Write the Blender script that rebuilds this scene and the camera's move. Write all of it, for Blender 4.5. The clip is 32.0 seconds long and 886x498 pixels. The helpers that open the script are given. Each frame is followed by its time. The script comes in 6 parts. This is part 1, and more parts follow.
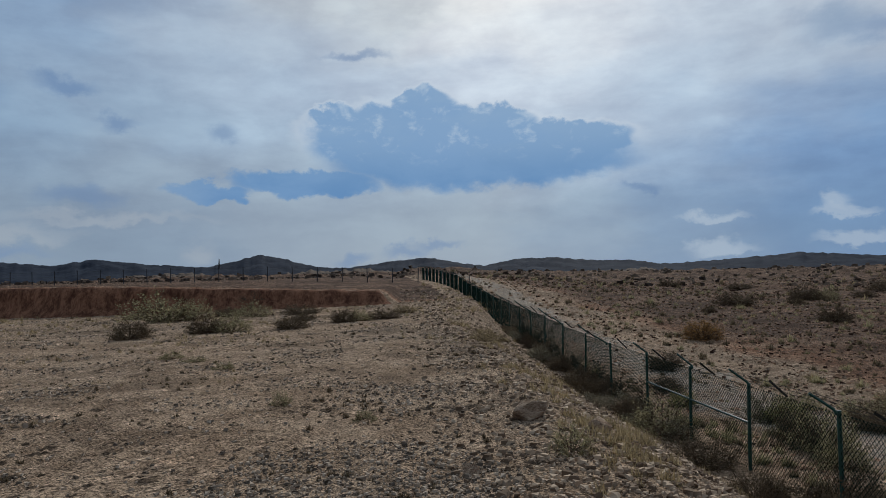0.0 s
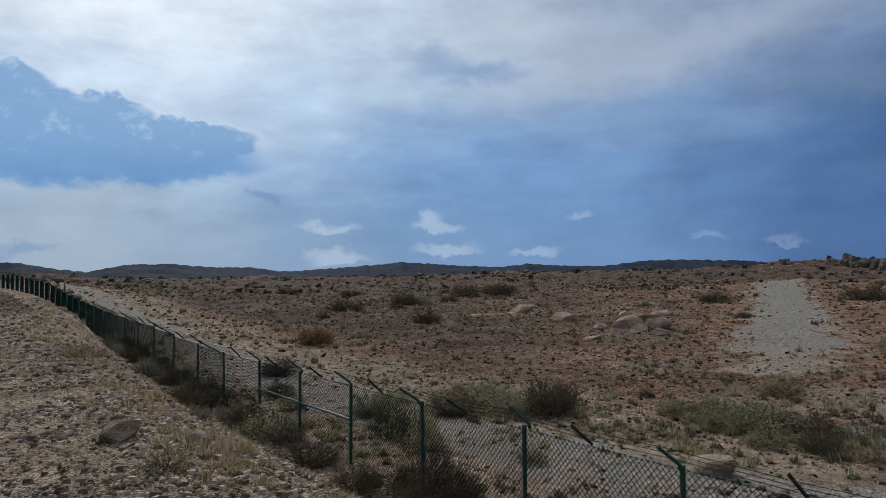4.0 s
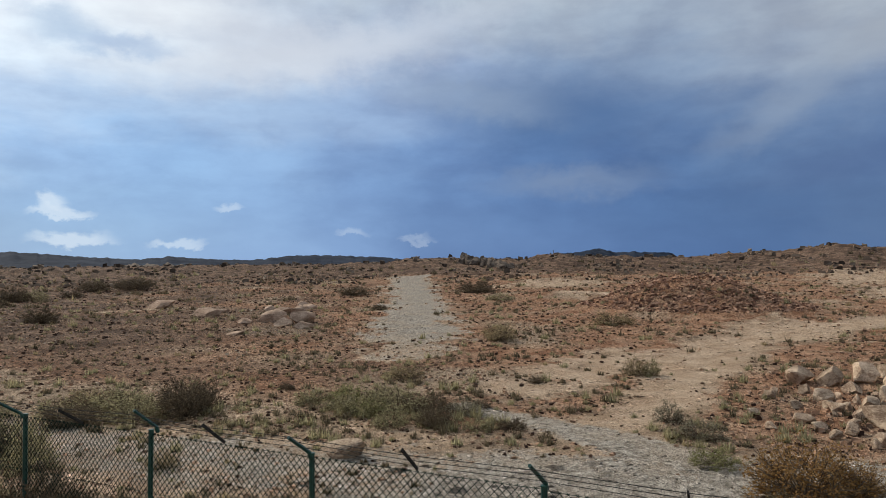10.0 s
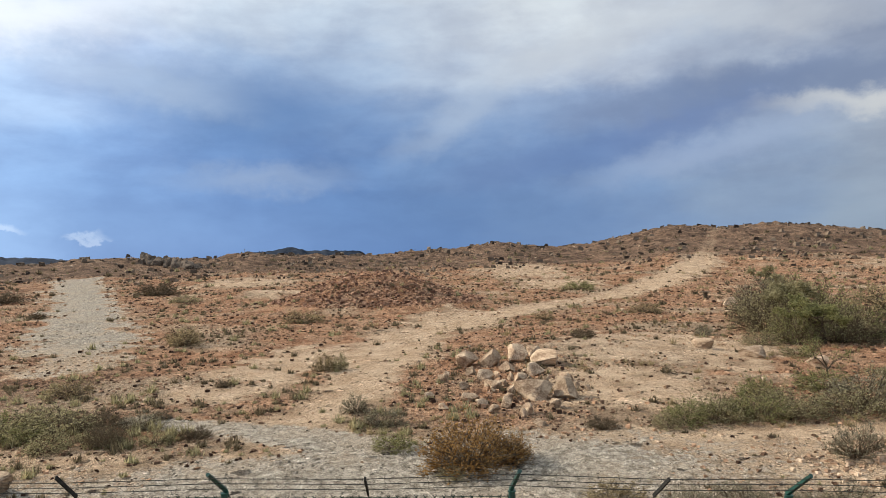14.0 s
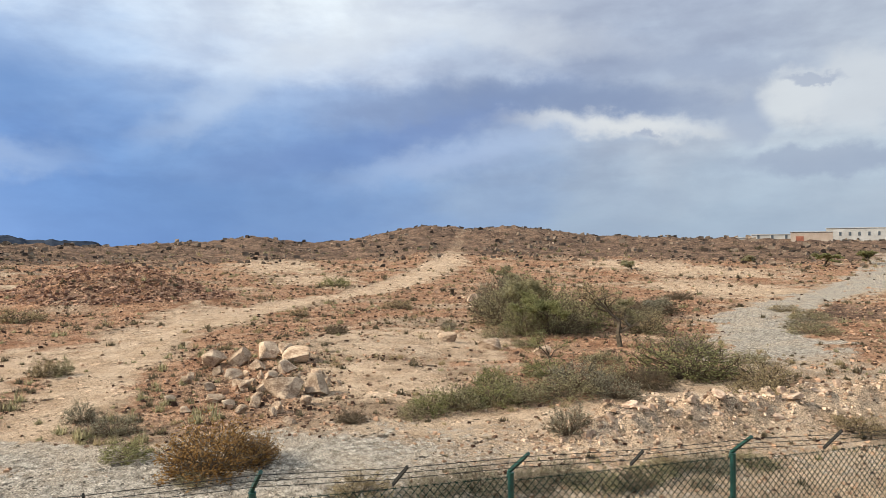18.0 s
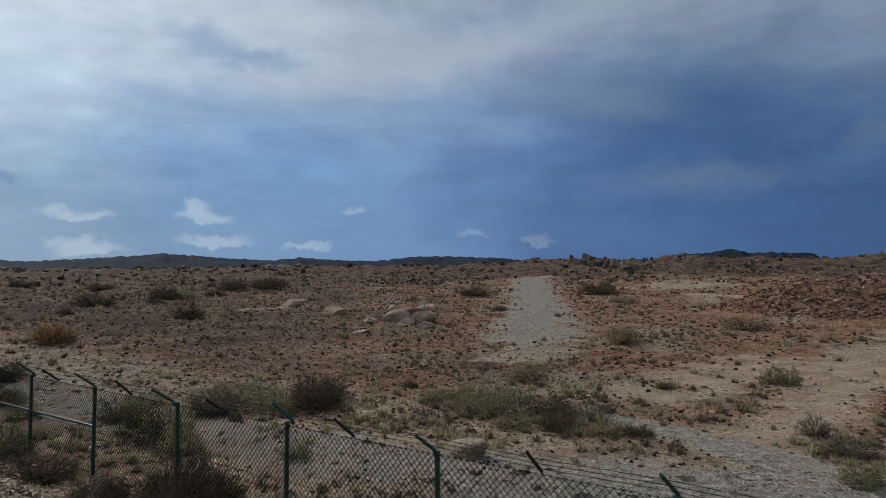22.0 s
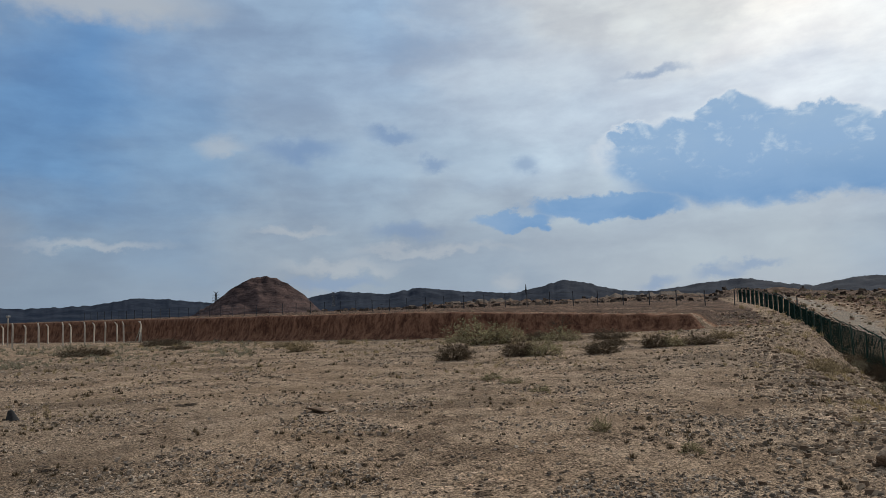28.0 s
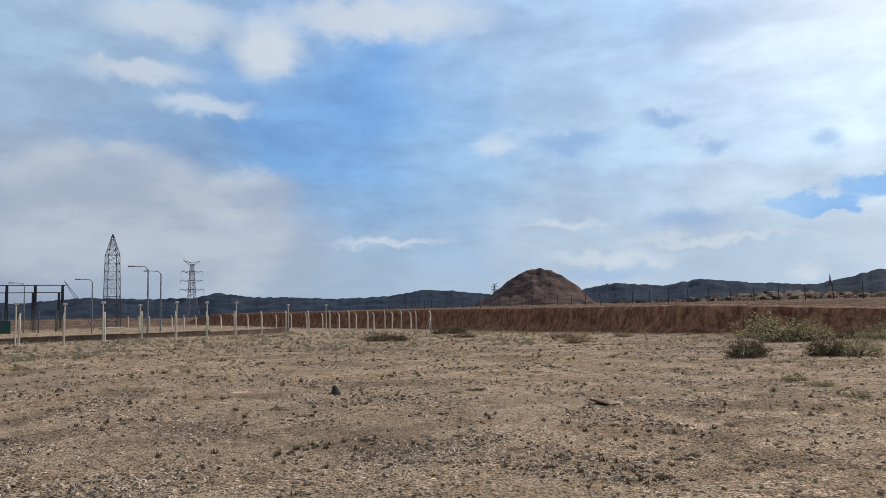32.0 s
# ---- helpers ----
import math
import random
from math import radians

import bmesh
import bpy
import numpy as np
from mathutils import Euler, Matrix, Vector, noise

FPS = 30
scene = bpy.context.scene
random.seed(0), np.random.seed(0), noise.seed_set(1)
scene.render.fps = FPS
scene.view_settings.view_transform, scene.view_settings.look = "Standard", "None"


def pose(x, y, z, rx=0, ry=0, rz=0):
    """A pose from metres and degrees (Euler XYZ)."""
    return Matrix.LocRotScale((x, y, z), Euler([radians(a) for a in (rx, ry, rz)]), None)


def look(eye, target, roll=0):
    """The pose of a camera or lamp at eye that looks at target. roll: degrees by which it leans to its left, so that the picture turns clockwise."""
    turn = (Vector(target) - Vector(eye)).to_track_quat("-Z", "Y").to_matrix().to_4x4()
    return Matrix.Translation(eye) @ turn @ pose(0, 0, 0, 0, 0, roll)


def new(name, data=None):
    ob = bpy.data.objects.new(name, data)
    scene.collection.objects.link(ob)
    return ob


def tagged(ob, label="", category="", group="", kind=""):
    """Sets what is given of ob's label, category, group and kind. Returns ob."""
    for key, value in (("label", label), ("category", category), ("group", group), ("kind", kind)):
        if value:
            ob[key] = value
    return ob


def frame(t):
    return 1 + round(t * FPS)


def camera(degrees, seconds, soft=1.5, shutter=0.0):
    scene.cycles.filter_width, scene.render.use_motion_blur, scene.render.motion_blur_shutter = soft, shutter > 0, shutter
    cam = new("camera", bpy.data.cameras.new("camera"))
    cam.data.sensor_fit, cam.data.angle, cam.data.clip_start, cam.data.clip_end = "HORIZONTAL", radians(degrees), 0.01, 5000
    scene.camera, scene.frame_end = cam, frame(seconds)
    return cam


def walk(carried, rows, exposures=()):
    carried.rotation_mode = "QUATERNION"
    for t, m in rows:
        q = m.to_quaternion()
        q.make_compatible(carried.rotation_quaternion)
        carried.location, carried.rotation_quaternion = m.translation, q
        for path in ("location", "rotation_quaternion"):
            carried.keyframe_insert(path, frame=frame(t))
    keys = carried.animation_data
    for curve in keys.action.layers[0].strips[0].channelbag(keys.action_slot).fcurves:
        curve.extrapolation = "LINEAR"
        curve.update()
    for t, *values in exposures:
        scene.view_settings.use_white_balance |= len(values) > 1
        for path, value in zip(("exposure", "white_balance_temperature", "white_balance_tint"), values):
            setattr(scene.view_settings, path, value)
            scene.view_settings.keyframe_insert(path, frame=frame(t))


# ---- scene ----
# ---------------------------------------------------------------- camera
PATH = [
    (0, -0.000, 0.300, 1.600, 92.20, 1.23, -0.01),
    (0.5, 0.020, 0.299, 1.599, 92.18, 1.12, -3.82),
    (1, 0.041, 0.297, 1.599, 92.20, 0.94, -7.86),
    (1.5, 0.062, 0.294, 1.598, 92.23, 0.98, -11.92),
    (2, 0.083, 0.288, 1.598, 92.23, 0.87, -16.02),
    (2.5, 0.103, 0.282, 1.597, 92.24, 0.95, -20.11),
    (3, 0.123, 0.274, 1.597, 92.23, 1.19, -24.23),
    (3.5, 0.141, 0.265, 1.596, 92.21, 1.17, -28.11),
    (5.5, 0.179, 0.241, 1.595, 92.12, 1.30, -36.69),
    (6, 0.190, 0.232, 1.595, 92.04, 1.42, -39.44),
    (6.5, 0.201, 0.223, 1.594, 92.01, 1.00, -42.08),
    (7, 0.216, 0.208, 1.594, 91.98, 0.92, -46.11),
    (7.5, 0.231, 0.191, 1.594, 91.97, 0.68, -50.36),
    (8, 0.242, 0.177, 1.593, 91.82, 0.47, -53.79),
    (8.5, 0.247, 0.170, 1.593, 91.56, 0.44, -55.50),
    (9, 0.250, 0.166, 1.593, 91.45, 0.50, -56.49),
    (9.5, 0.253, 0.160, 1.593, 91.42, 0.44, -57.68),
    (10, 0.259, 0.152, 1.593, 91.35, 0.43, -59.57),
    (10.5, 0.264, 0.142, 1.593, 91.21, 0.55, -61.71),
    (11, 0.270, 0.130, 1.592, 91.20, 0.70, -64.41),
    (11.5, 0.277, 0.116, 1.592, 91.18, 0.78, -67.36),
    (12, 0.284, 0.097, 1.592, 91.13, 0.87, -71.07),
    (12.5, 0.289, 0.080, 1.592, 91.06, 0.95, -74.52),
    (13, 0.294, 0.061, 1.592, 91.02, 1.00, -78.28),
    (13.5, 0.297, 0.043, 1.592, 90.96, 1.11, -81.74),
    (14, 0.299, 0.027, 1.592, 90.87, 1.22, -84.76),
    (14.5, 0.300, 0.015, 1.592, 90.82, 1.21, -87.09),
    (15, 0.300, -0.003, 1.592, 90.70, 1.25, -90.58),
    (15.5, 0.299, -0.022, 1.592, 90.63, 1.28, -94.20),
    (17.5, 0.290, -0.076, 1.592, 90.51, -0.15, -104.71),
    (18, 0.290, -0.076, 1.592, 90.37, -0.05, -104.74),
    (18.5, 0.292, -0.067, 1.592, 90.34, -0.19, -103.00),
    (19, 0.297, -0.043, 1.592, 90.36, -0.22, -98.20),
    (19.5, 0.300, -0.008, 1.592, 90.41, -0.28, -91.51),
    (20, 0.298, 0.029, 1.592, 90.50, -0.27, -84.38),
    (20.5, 0.290, 0.075, 1.592, 90.77, -0.28, -75.56),
    (21, 0.275, 0.120, 1.592, 91.07, -0.18, -66.45),
    (21.5, 0.254, 0.160, 1.593, 91.26, 0.11, -57.82),
    (22, 0.228, 0.195, 1.594, 91.50, 0.33, -49.61),
    (22.5, 0.202, 0.221, 1.594, 91.83, 1.09, -42.44),
    (23, 0.176, 0.243, 1.595, 92.19, 1.38, -35.85),
    (23.5, 0.144, 0.263, 1.596, 92.57, 1.35, -28.64),
    (24, 0.108, 0.280, 1.597, 92.86, 1.49, -21.01),
    (24.5, 0.070, 0.292, 1.598, 93.25, 1.50, -13.52),
    (26.5, -0.042, 0.297, 1.601, 94.08, 1.64, 8.09),
    (27, -0.075, 0.291, 1.602, 94.42, 1.39, 14.41),
    (27.5, -0.105, 0.281, 1.603, 94.67, 1.46, 20.49),
    (28, -0.126, 0.272, 1.604, 94.89, 1.91, 24.91),
    (28.5, -0.142, 0.264, 1.604, 94.94, 2.03, 28.25),
    (29, -0.147, 0.261, 1.604, 94.75, 2.00, 29.46),
    (29.5, -0.149, 0.260, 1.604, 94.54, 1.89, 29.94),
    (30, -0.156, 0.256, 1.604, 94.54, 2.00, 31.34),
    (30.5, -0.170, 0.247, 1.605, 94.65, 2.06, 34.62),
    (31, -0.186, 0.236, 1.605, 94.82, 2.19, 38.36),
    (31.5, -0.204, 0.220, 1.606, 94.89, 1.83, 42.81),
    (32, -0.221, 0.203, 1.606, 94.85, 1.39, 47.41),
]

cam = camera(65.59, 32.0, soft=0.5)
walk(cam, [(t, pose(x, y, z, a, b, c)) for t, x, y, z, a, b, c in PATH],
     exposures=((0, -1.33, 6050, 8), (3, -1.25, 5700, 7), (6, -1.08, 5900, 6), (7, -1.06, 6100, 6), (8, -0.5, 6600, 8), (9, -0.45, 6600, 8), (10, -0.55, 6600, 8), (11, -0.38, 6900, 8), (12, -0.36, 6900, 8), (14, 0.05, 7000, 8),
                (18, 0.32, 6950, 8), (19, 0.25, 6900, 8), (20.5, -0.2, 6700, 8), (21, -0.35, 6700, 8), (22, -1.2, 6000, 6), (23, -1.47, 5800, 6), (24.5, -1.3, 5800, 6),
                (26.5, -1.2, 6200, 8), (28, -1.05, 6500, 9), (29, -0.8, 6500, 9), (30, -1.08, 6500, 9), (31, -0.8, 6400, 9), (32, -0.45, 6400, 9)))

# ---------------------------------------------------------------- light
SUN_AZ, SUN_EL = math.radians(-12), math.radians(33)      # azimuth is counted to the left of +y
SUN_DIR = Vector((-math.sin(SUN_AZ) * math.cos(SUN_EL), math.cos(SUN_AZ) * math.cos(SUN_EL), math.sin(SUN_EL)))


class Nodes:
    """Short hand for building node trees."""

    def __init__(self, tree):
        self.t = tree
        tree.nodes.clear()

    def add(self, kind, **values):
        n = self.t.nodes.new(kind)
        for k, v in values.items():
            if k == "op":
                n.operation = v
            elif k == "blend":
                n.data_type, n.blend_type = "RGBA", v
        return n

    def link(self, a, b):
        self.t.links.new(a, b)

    def put(self, socket, v):
        if hasattr(v, "is_linked"):
            self.link(v, socket)
        else:
            socket.default_value = v

    def math(self, op, a, b=0.0, c=0.0, clamp=False):
        n = self.add("ShaderNodeMath", op=op)
        n.use_clamp = clamp
        for s, v in zip(n.inputs, (a, b, c)):
            self.put(s, v)
        return n.outputs[0]

    def step(self, x, a, b, lo=0.0, hi=1.0):
        n = self.add("ShaderNodeMapRange")
        n.interpolation_type = "SMOOTHSTEP"
        for s, v in zip(n.inputs, (x, a, b, lo, hi)):
            self.put(s, v)
        return n.outputs[0]

    def mix(self, f, a, b, blend="MIX"):
        n = self.add("ShaderNodeMix", blend=blend)
        self.put(n.inputs[0], f)
        for s, v in ((n.inputs[6], a), (n.inputs[7], b)):
            self.put(s, (*v, 1) if isinstance(v, tuple) and len(v) == 3 else v)
        return n.outputs[2]

    def noise(self, vec, scale, detail=4.0, rough=0.55, warp=0.0, out=0):
        n = self.add("ShaderNodeTexNoise")
        self.put(n.inputs["Vector"], vec)
        for k, v in (("Scale", scale), ("Detail", detail), ("Roughness", rough), ("Distortion", warp)):
            n.inputs[k].default_value = v
        return n.outputs[out]

    def combine(self, x, y, z):
        n = self.add("ShaderNodeCombineXYZ")
        for s, v in zip(n.inputs, (x, y, z)):
            self.put(s, v)
        return n.outputs[0]


world = bpy.data.worlds.new("sky")
scene.world = world
world.use_nodes = True
k = Nodes(world.node_tree)
way = k.add("ShaderNodeTexCoord").outputs["Generated"]
sep = k.add("ShaderNodeSeparateXYZ")
k.link(way, sep.inputs[0])
sx, sy, sz = sep.outputs
AZ = k.math("MULTIPLY", k.math("ARCTAN2", k.math("MULTIPLY", sx, -1.0), sy), 57.29578)    # degrees to the left of +y
EL = k.math("MULTIPLY", k.math("ARCSINE", sz), 57.29578)
sky = k.add("ShaderNodeTexSky")
sky.sky_type, sky.sun_disc = "NISHITA", False
sky.sun_elevation, sky.sun_rotation = SUN_EL, -SUN_AZ
sky.air_density, sky.dust_density, sky.ozone_density = 1.0, 1.2, 2.0
# two scales of cloud noise, stretched along the horizon
flat = k.combine(AZ, k.math("MULTIPLY", EL, 2.2), 0.0)
n_mid = k.noise(flat, 0.13, 5.0, 0.5, 0.1)
n_fine = k.noise(k.combine(AZ, k.math("MULTIPLY", EL, 1.3), 3.0), 0.40, 8.0, 0.58, 0.1)
n_side = k.noise(k.combine(AZ, k.math("MULTIPLY", EL, 2.0), 7.0), 0.11, 6.0, 0.55, 0.0)
n_rise = k.noise(k.combine(AZ, k.math("MULTIPLY", EL, 2.0), 17.0), 0.11, 6.0, 0.55, 0.0)
bend = k.math("MULTIPLY", k.math("SUBTRACT", n_mid, 0.5), 9.0)
curl = k.math("MULTIPLY", k.math("SUBTRACT", n_fine, 0.5), 6.5)
# the broad tones of the sky follow warped bearings, so that their borders wander like cloud edges
AZ_W = k.math("ADD", AZ, k.math("MULTIPLY", k.math("SUBTRACT", n_side, 0.5), 13.0))
EL_W = k.math("ADD", EL, k.math("MULTIPLY", k.math("SUBTRACT", n_rise, 0.5), 6.5))


def patch_group(tilted):
    """A soft-edged patch of the sky, ragged by the noises: amount inside, 0 outside."""
    tree = bpy.data.node_groups.new("sky_patch", "ShaderNodeTree")
    for name in ("az_here", "el_here", "bend", "curl", "az", "el", "w", "h", "rough", "flat_base", "soft", "tilt"):
        tree.interface.new_socket(name, in_out="INPUT", socket_type="NodeSocketFloat")
    tree.interface.new_socket("shape", in_out="OUTPUT", socket_type="NodeSocketFloat")
    g = Nodes(tree)
    a, e, b, c, az, el, w, h, rough, base, soft, tilt = g.add("NodeGroupInput").outputs[:12]
    push = g.math("MULTIPLY", rough, g.math("ADD", g.math("MULTIPLY", b, 0.5), g.math("MULTIPLY", c, 0.4)))
    rise = g.math("MULTIPLY", rough, g.math("ADD", g.math("MULTIPLY", c, 0.55), g.math("MULTIPLY", b, 0.12)))
    dx = g.math("DIVIDE", g.math("SUBTRACT", g.math("ADD", a, push), az), w)
    if tilted:
        e = g.math("MULTIPLY_ADD", g.math("SUBTRACT", a, az), tilt, e)
    dy = g.math("DIVIDE", g.math("SUBTRACT", g.math("ADD", e, rise), el), h)
    dy = g.math("MULTIPLY", dy, g.step(dy, -0.05, 0.05, g.math("ADD", 1.0, base), 1.0))
    d = g.math("SQRT", g.math("ADD", g.math("MULTIPLY", dx, dx), g.math("MULTIPLY", dy, dy)))
    g.link(g.step(d, g.math("ADD", 1.0, soft), g.math("SUBTRACT", 1.0, soft)), g.add("NodeGroupOutput").inputs[0])
    return tree


SKY_PATCH, TILTED_PATCH = patch_group(False), patch_group(True)


def blob(az, el, w, h, soft=0.5, rough=1.0, flat_base=0.0, slope=0.0):
    """A cloud shape round a bearing; slope turns it, in degrees up to the right."""
    n = k.add("ShaderNodeGroup")
    n.node_tree = TILTED_PATCH if slope else SKY_PATCH
    rough = 0.5 if rough < 0.65 else 0.85
    for s, v in zip(n.inputs, (AZ, EL, bend, curl, az, el, w, h, rough, flat_base, soft, math.tan(radians(slope)))):
        k.put(s, v)
    return n.outputs[0]


def over(base, shape, colour, amount=1.0):
    return k.mix(k.math("MULTIPLY", shape, amount), base, colour)


def rgb(r, g, b, stops=-0.33):
    """Radiance of a sky tone from its look (0..255) at an exposure, times the background's scale."""
    tint = (0.98, 0.94, 0.87) if stops < -0.4 else (1.05, 1.05, 1.01)
    return tuple(10.0 * 2.0 ** -stops * w * (((v / 255 + 0.055) / 1.055) ** 2.4) for v, w in zip((r, g, b), tint))


# broad tones: bearing, height, look; each list at one exposure
SUNWARD = (-1.33, ((29, 20, 120, 158, 202), (28, 12, 140, 168, 200), (28, 4, 122, 146, 176), (15, 18, 184, 202, 226), (14, 12, 172, 192, 216), (12, 4, 154, 170, 190), (-8, 22, 255, 255, 255), (-6, 15, 204, 216, 234), (-4, 4, 160, 175, 193), (-18, 19, 208, 220, 236), (-18, 11, 182, 200, 222), (-18, 4, 134, 158, 188), (-26, 16, 170, 188, 212), (-28, 8.5, 108, 145, 195), (-30, 3, 112, 144, 184)))
RAIN = (-1.07, ((-31, 19, 208, 218, 234), (-38, 16, 178, 192, 214), (-37, 10, 122, 158, 206), (-40, 4, 126, 160, 206), (-47, 19, 164, 178, 204), (-48, 13, 134, 160, 200), (-48, 5, 110, 144, 196), (-57, 17, 116, 142, 188), (-58, 8, 90, 122, 174), (-63, 4, 84, 116, 168), (-71, 11, 64, 94, 146), (-73, 5, 72, 104, 158)))
STORM = (-0.1, ((-52, 22, 214, 226, 242), (-62, 20, 200, 213, 234), (-74, 21, 198, 212, 234), (-74, 15.5, 134, 162, 206), (-82, 16, 166, 184, 216), (-80, 10, 102, 136, 190), (-80, 4, 88, 126, 186), (-86, 9, 92, 124, 178), (-92, 17, 204, 215, 234), (-93, 11.5, 122, 148, 194), (-93, 5, 92, 126, 182), (-102, 18, 194, 206, 230), (-102, 9.5, 106, 132, 184), (-103, 4, 116, 146, 194)))
WEST_SKY = (0.3, ((-95, 22, 214, 224, 240), (-109, 20, 196, 208, 231), (-108, 14.5, 148, 166, 204), (-112, 10, 158, 174, 206), (-113, 5, 146, 168, 204), (-119, 14, 138, 156, 196), (-121, 19, 172, 186, 216), (-122, 8.5, 190, 202, 224), (-124, 4, 154, 176, 208), (-130, 15, 172, 186, 214), (-132, 10, 192, 204, 224), (-133, 4, 158, 178, 208), (-142, 16, 190, 202, 224), (-142, 7, 176, 190, 214)))
EASTWARD = (-0.72, ((10, 22, 232, 240, 250), (22, 19, 210, 222, 240), (22, 8, 184, 200, 222), (32, 16, 184, 204, 232), (34, 8, 172, 194, 222), (35, 3.5, 180, 194, 212), (41, 21, 170, 196, 230), (43, 13, 152, 186, 226), (46, 7, 148, 182, 222), (52, 18, 106, 158, 222), (53, 12, 114, 164, 222), (58, 19, 104, 156, 220), (64, 14, 102, 154, 216), (66, 20, 160, 186, 218), (74, 17, 150, 176, 208), (74, 10, 146, 162, 188), (75, 4, 132, 150, 178), (58, 4.5, 152, 174, 202)))
AROUND = (-0.5, ((100, 14, 170, 188, 214), (150, 14, 176, 192, 216), (-172, 14, 178, 194, 218)))
TONES = np.array([(az, el, *rgb(r, g, b, stops)) for stops, rows in (SUNWARD, RAIN, STORM, WEST_SKY, EASTWARD, AROUND) for az, el, r, g, b in rows])


def tone_at(az, el):
    """The broad tone of the sky at a bearing, blended from those around it."""
    d2 = (((az - TONES[:, 0] + 180) % 360 - 180) / 6.0) ** 2 + ((el - TONES[:, 1]) / 2.8) ** 2
    w = np.exp(-0.5 * d2) + 0.0006 / (d2 + 1)
    return (TONES[:, 2:] * w[:, None]).sum(0) / w.sum()


def tone_ring(el):
    """All bearings at one height, as a ramp."""
    n = k.add("ShaderNodeValToRGB")
    ramp = n.color_ramp
    ramp.interpolation = "EASE"
    azs = np.concatenate([[-180, -158], np.linspace(-142, 78, 28), [110, 180]])
    while len(ramp.elements) < len(azs):
        ramp.elements.new(0.5)
    for e, az in zip(ramp.elements, azs):
        e.position = (az + 180) / 360
    for e, az in zip(ramp.elements, azs):
        e.color = (*(tone_at(az, el) / 40.0), 1.0)
    k.put(n.inputs[0], k.math("MULTIPLY_ADD", AZ_W, 1 / 360, 0.5))
    return n.outputs[0]


HEIGHTS = (2.0, 5.0, 8.5, 12.0, 15.5, 19.0, 23.0)
col = tone_ring(HEIGHTS[0])
for low_el, high_el in zip(HEIGHTS[:-1], HEIGHTS[1:]):
    col = k.mix(k.step(EL_W, low_el, high_el), col, tone_ring(high_el))
col = k.mix(1.0, col, (40.0, 40.0, 40.0), "MULTIPLY")
col = k.mix(0.06, col, sky.outputs[0])
# drawn-out strands and fine billows through the whole cloud cover
strand = k.noise(k.combine(k.math("ADD", AZ, k.math("MULTIPLY", EL, 0.5)), k.math("MULTIPLY", EL, 4.2), 5.0), 0.10, 7.0, 0.52, 0.25)
billow = k.noise(k.combine(AZ, k.math("MULTIPLY", EL, 2.0), 9.0), 0.16, 8.0, 0.58, 0.15)
lift = k.math("MULTIPLY", k.step(strand, 0.30, 0.70, 0.93, 1.07), k.step(billow, 0.3, 0.7, 0.90, 1.10))
lift = k.math("ADD", 1.0, k.math("MULTIPLY", k.math("SUBTRACT", lift, 1.0), k.step(EL, 0.5, 9.0, 0.35, 1.0)))
col = k.mix(1.0, col, k.combine(lift, lift, k.math("POWER", lift, 0.8)), "MULTIPLY")
# pale shreds and dark undersides in the rain cloud and the storm bank
for az, el, w, h, slope, look_rgb, amount in (
        (-47, 16.5, 11, 1.6, 6, (200, 208, 224), 0.55), (-38, 19.5, 8, 1.6, -4, (214, 222, 236), 0.5), (-30.5, 17.2, 2.2, 1.1, 0, (138, 166, 204), 0.6),
        (-57, 19, 8, 1.2, 12, (186, 198, 220), 0.5)):
    col = over(col, blob(az, el, w, h, 0.9, 1.0, 0.0, slope), rgb(*look_rgb, -0.95), amount)
for az, el, w, h, slope, look_rgb, amount in (
        (-69, 12.2, 6.5, 2.6, 0, (92, 128, 184), 0.7), (-70, 6.8, 5.5, 1.1, 0, (150, 170, 206), 0.55), (-97, 8.4, 10, 1.3, 10, (96, 124, 178), 0.6), (-107, 11.6, 6, 1.2, 14, (96, 122, 176), 0.6),
        (-106, 8.0, 8, 1.2, 12, (146, 166, 204), 0.6), (-87, 12.2, 4.5, 1.6, 30, (166, 184, 214), 0.55), (-62, 13.6, 6, 1.5, -10, (170, 190, 222), 0.5)):
    col = over(col, blob(az, el, w, h, 0.9, 0.9, 0.0, slope), rgb(*look_rgb, -0.1), amount)
for az, el, w, h, slope, look_rgb, amount in (
        (-104, 12.4, 9, 1.3, 4, (120, 142, 188), 0.65), (-117, 12.4, 9, 1.2, -6, (126, 146, 188), 0.75), (-96, 16.6, 7, 1.4, 10, (206, 216, 236), 0.5), (-110, 17.6, 9, 1.2, -8, (204, 214, 234), 0.5),
        (-126, 14.4, 8, 1.0, -10, (150, 166, 200), 0.6), (-119.5, 10.2, 6.5, 0.8, -6, (220, 226, 238), 0.8), (-121.8, 9.3, 1.0, 0.18, 0, (160, 174, 204), 0.8)):
    col = over(col, blob(az, el, w, h, 0.8, 0.9, 0.0, slope), rgb(*look_rgb, 0.3), amount)
for az, el, w, h, tone in ((-128.4, 10.3, 1.6, 2.0, (158, 174, 206)), (-131.8, 11.4, 2.4, 1.8, (214, 222, 236)), (-136, 11.6, 4.0, 2.6, (204, 213, 230)), (-134, 6.8, 6.5, 1.1, (150, 166, 198)), (-133, 12.7, 2.2, 0.35, (160, 174, 204))):
    col = over(col, blob(az, el, w, h, 0.4, 0.8), rgb(*tone, 0.3), 0.7)
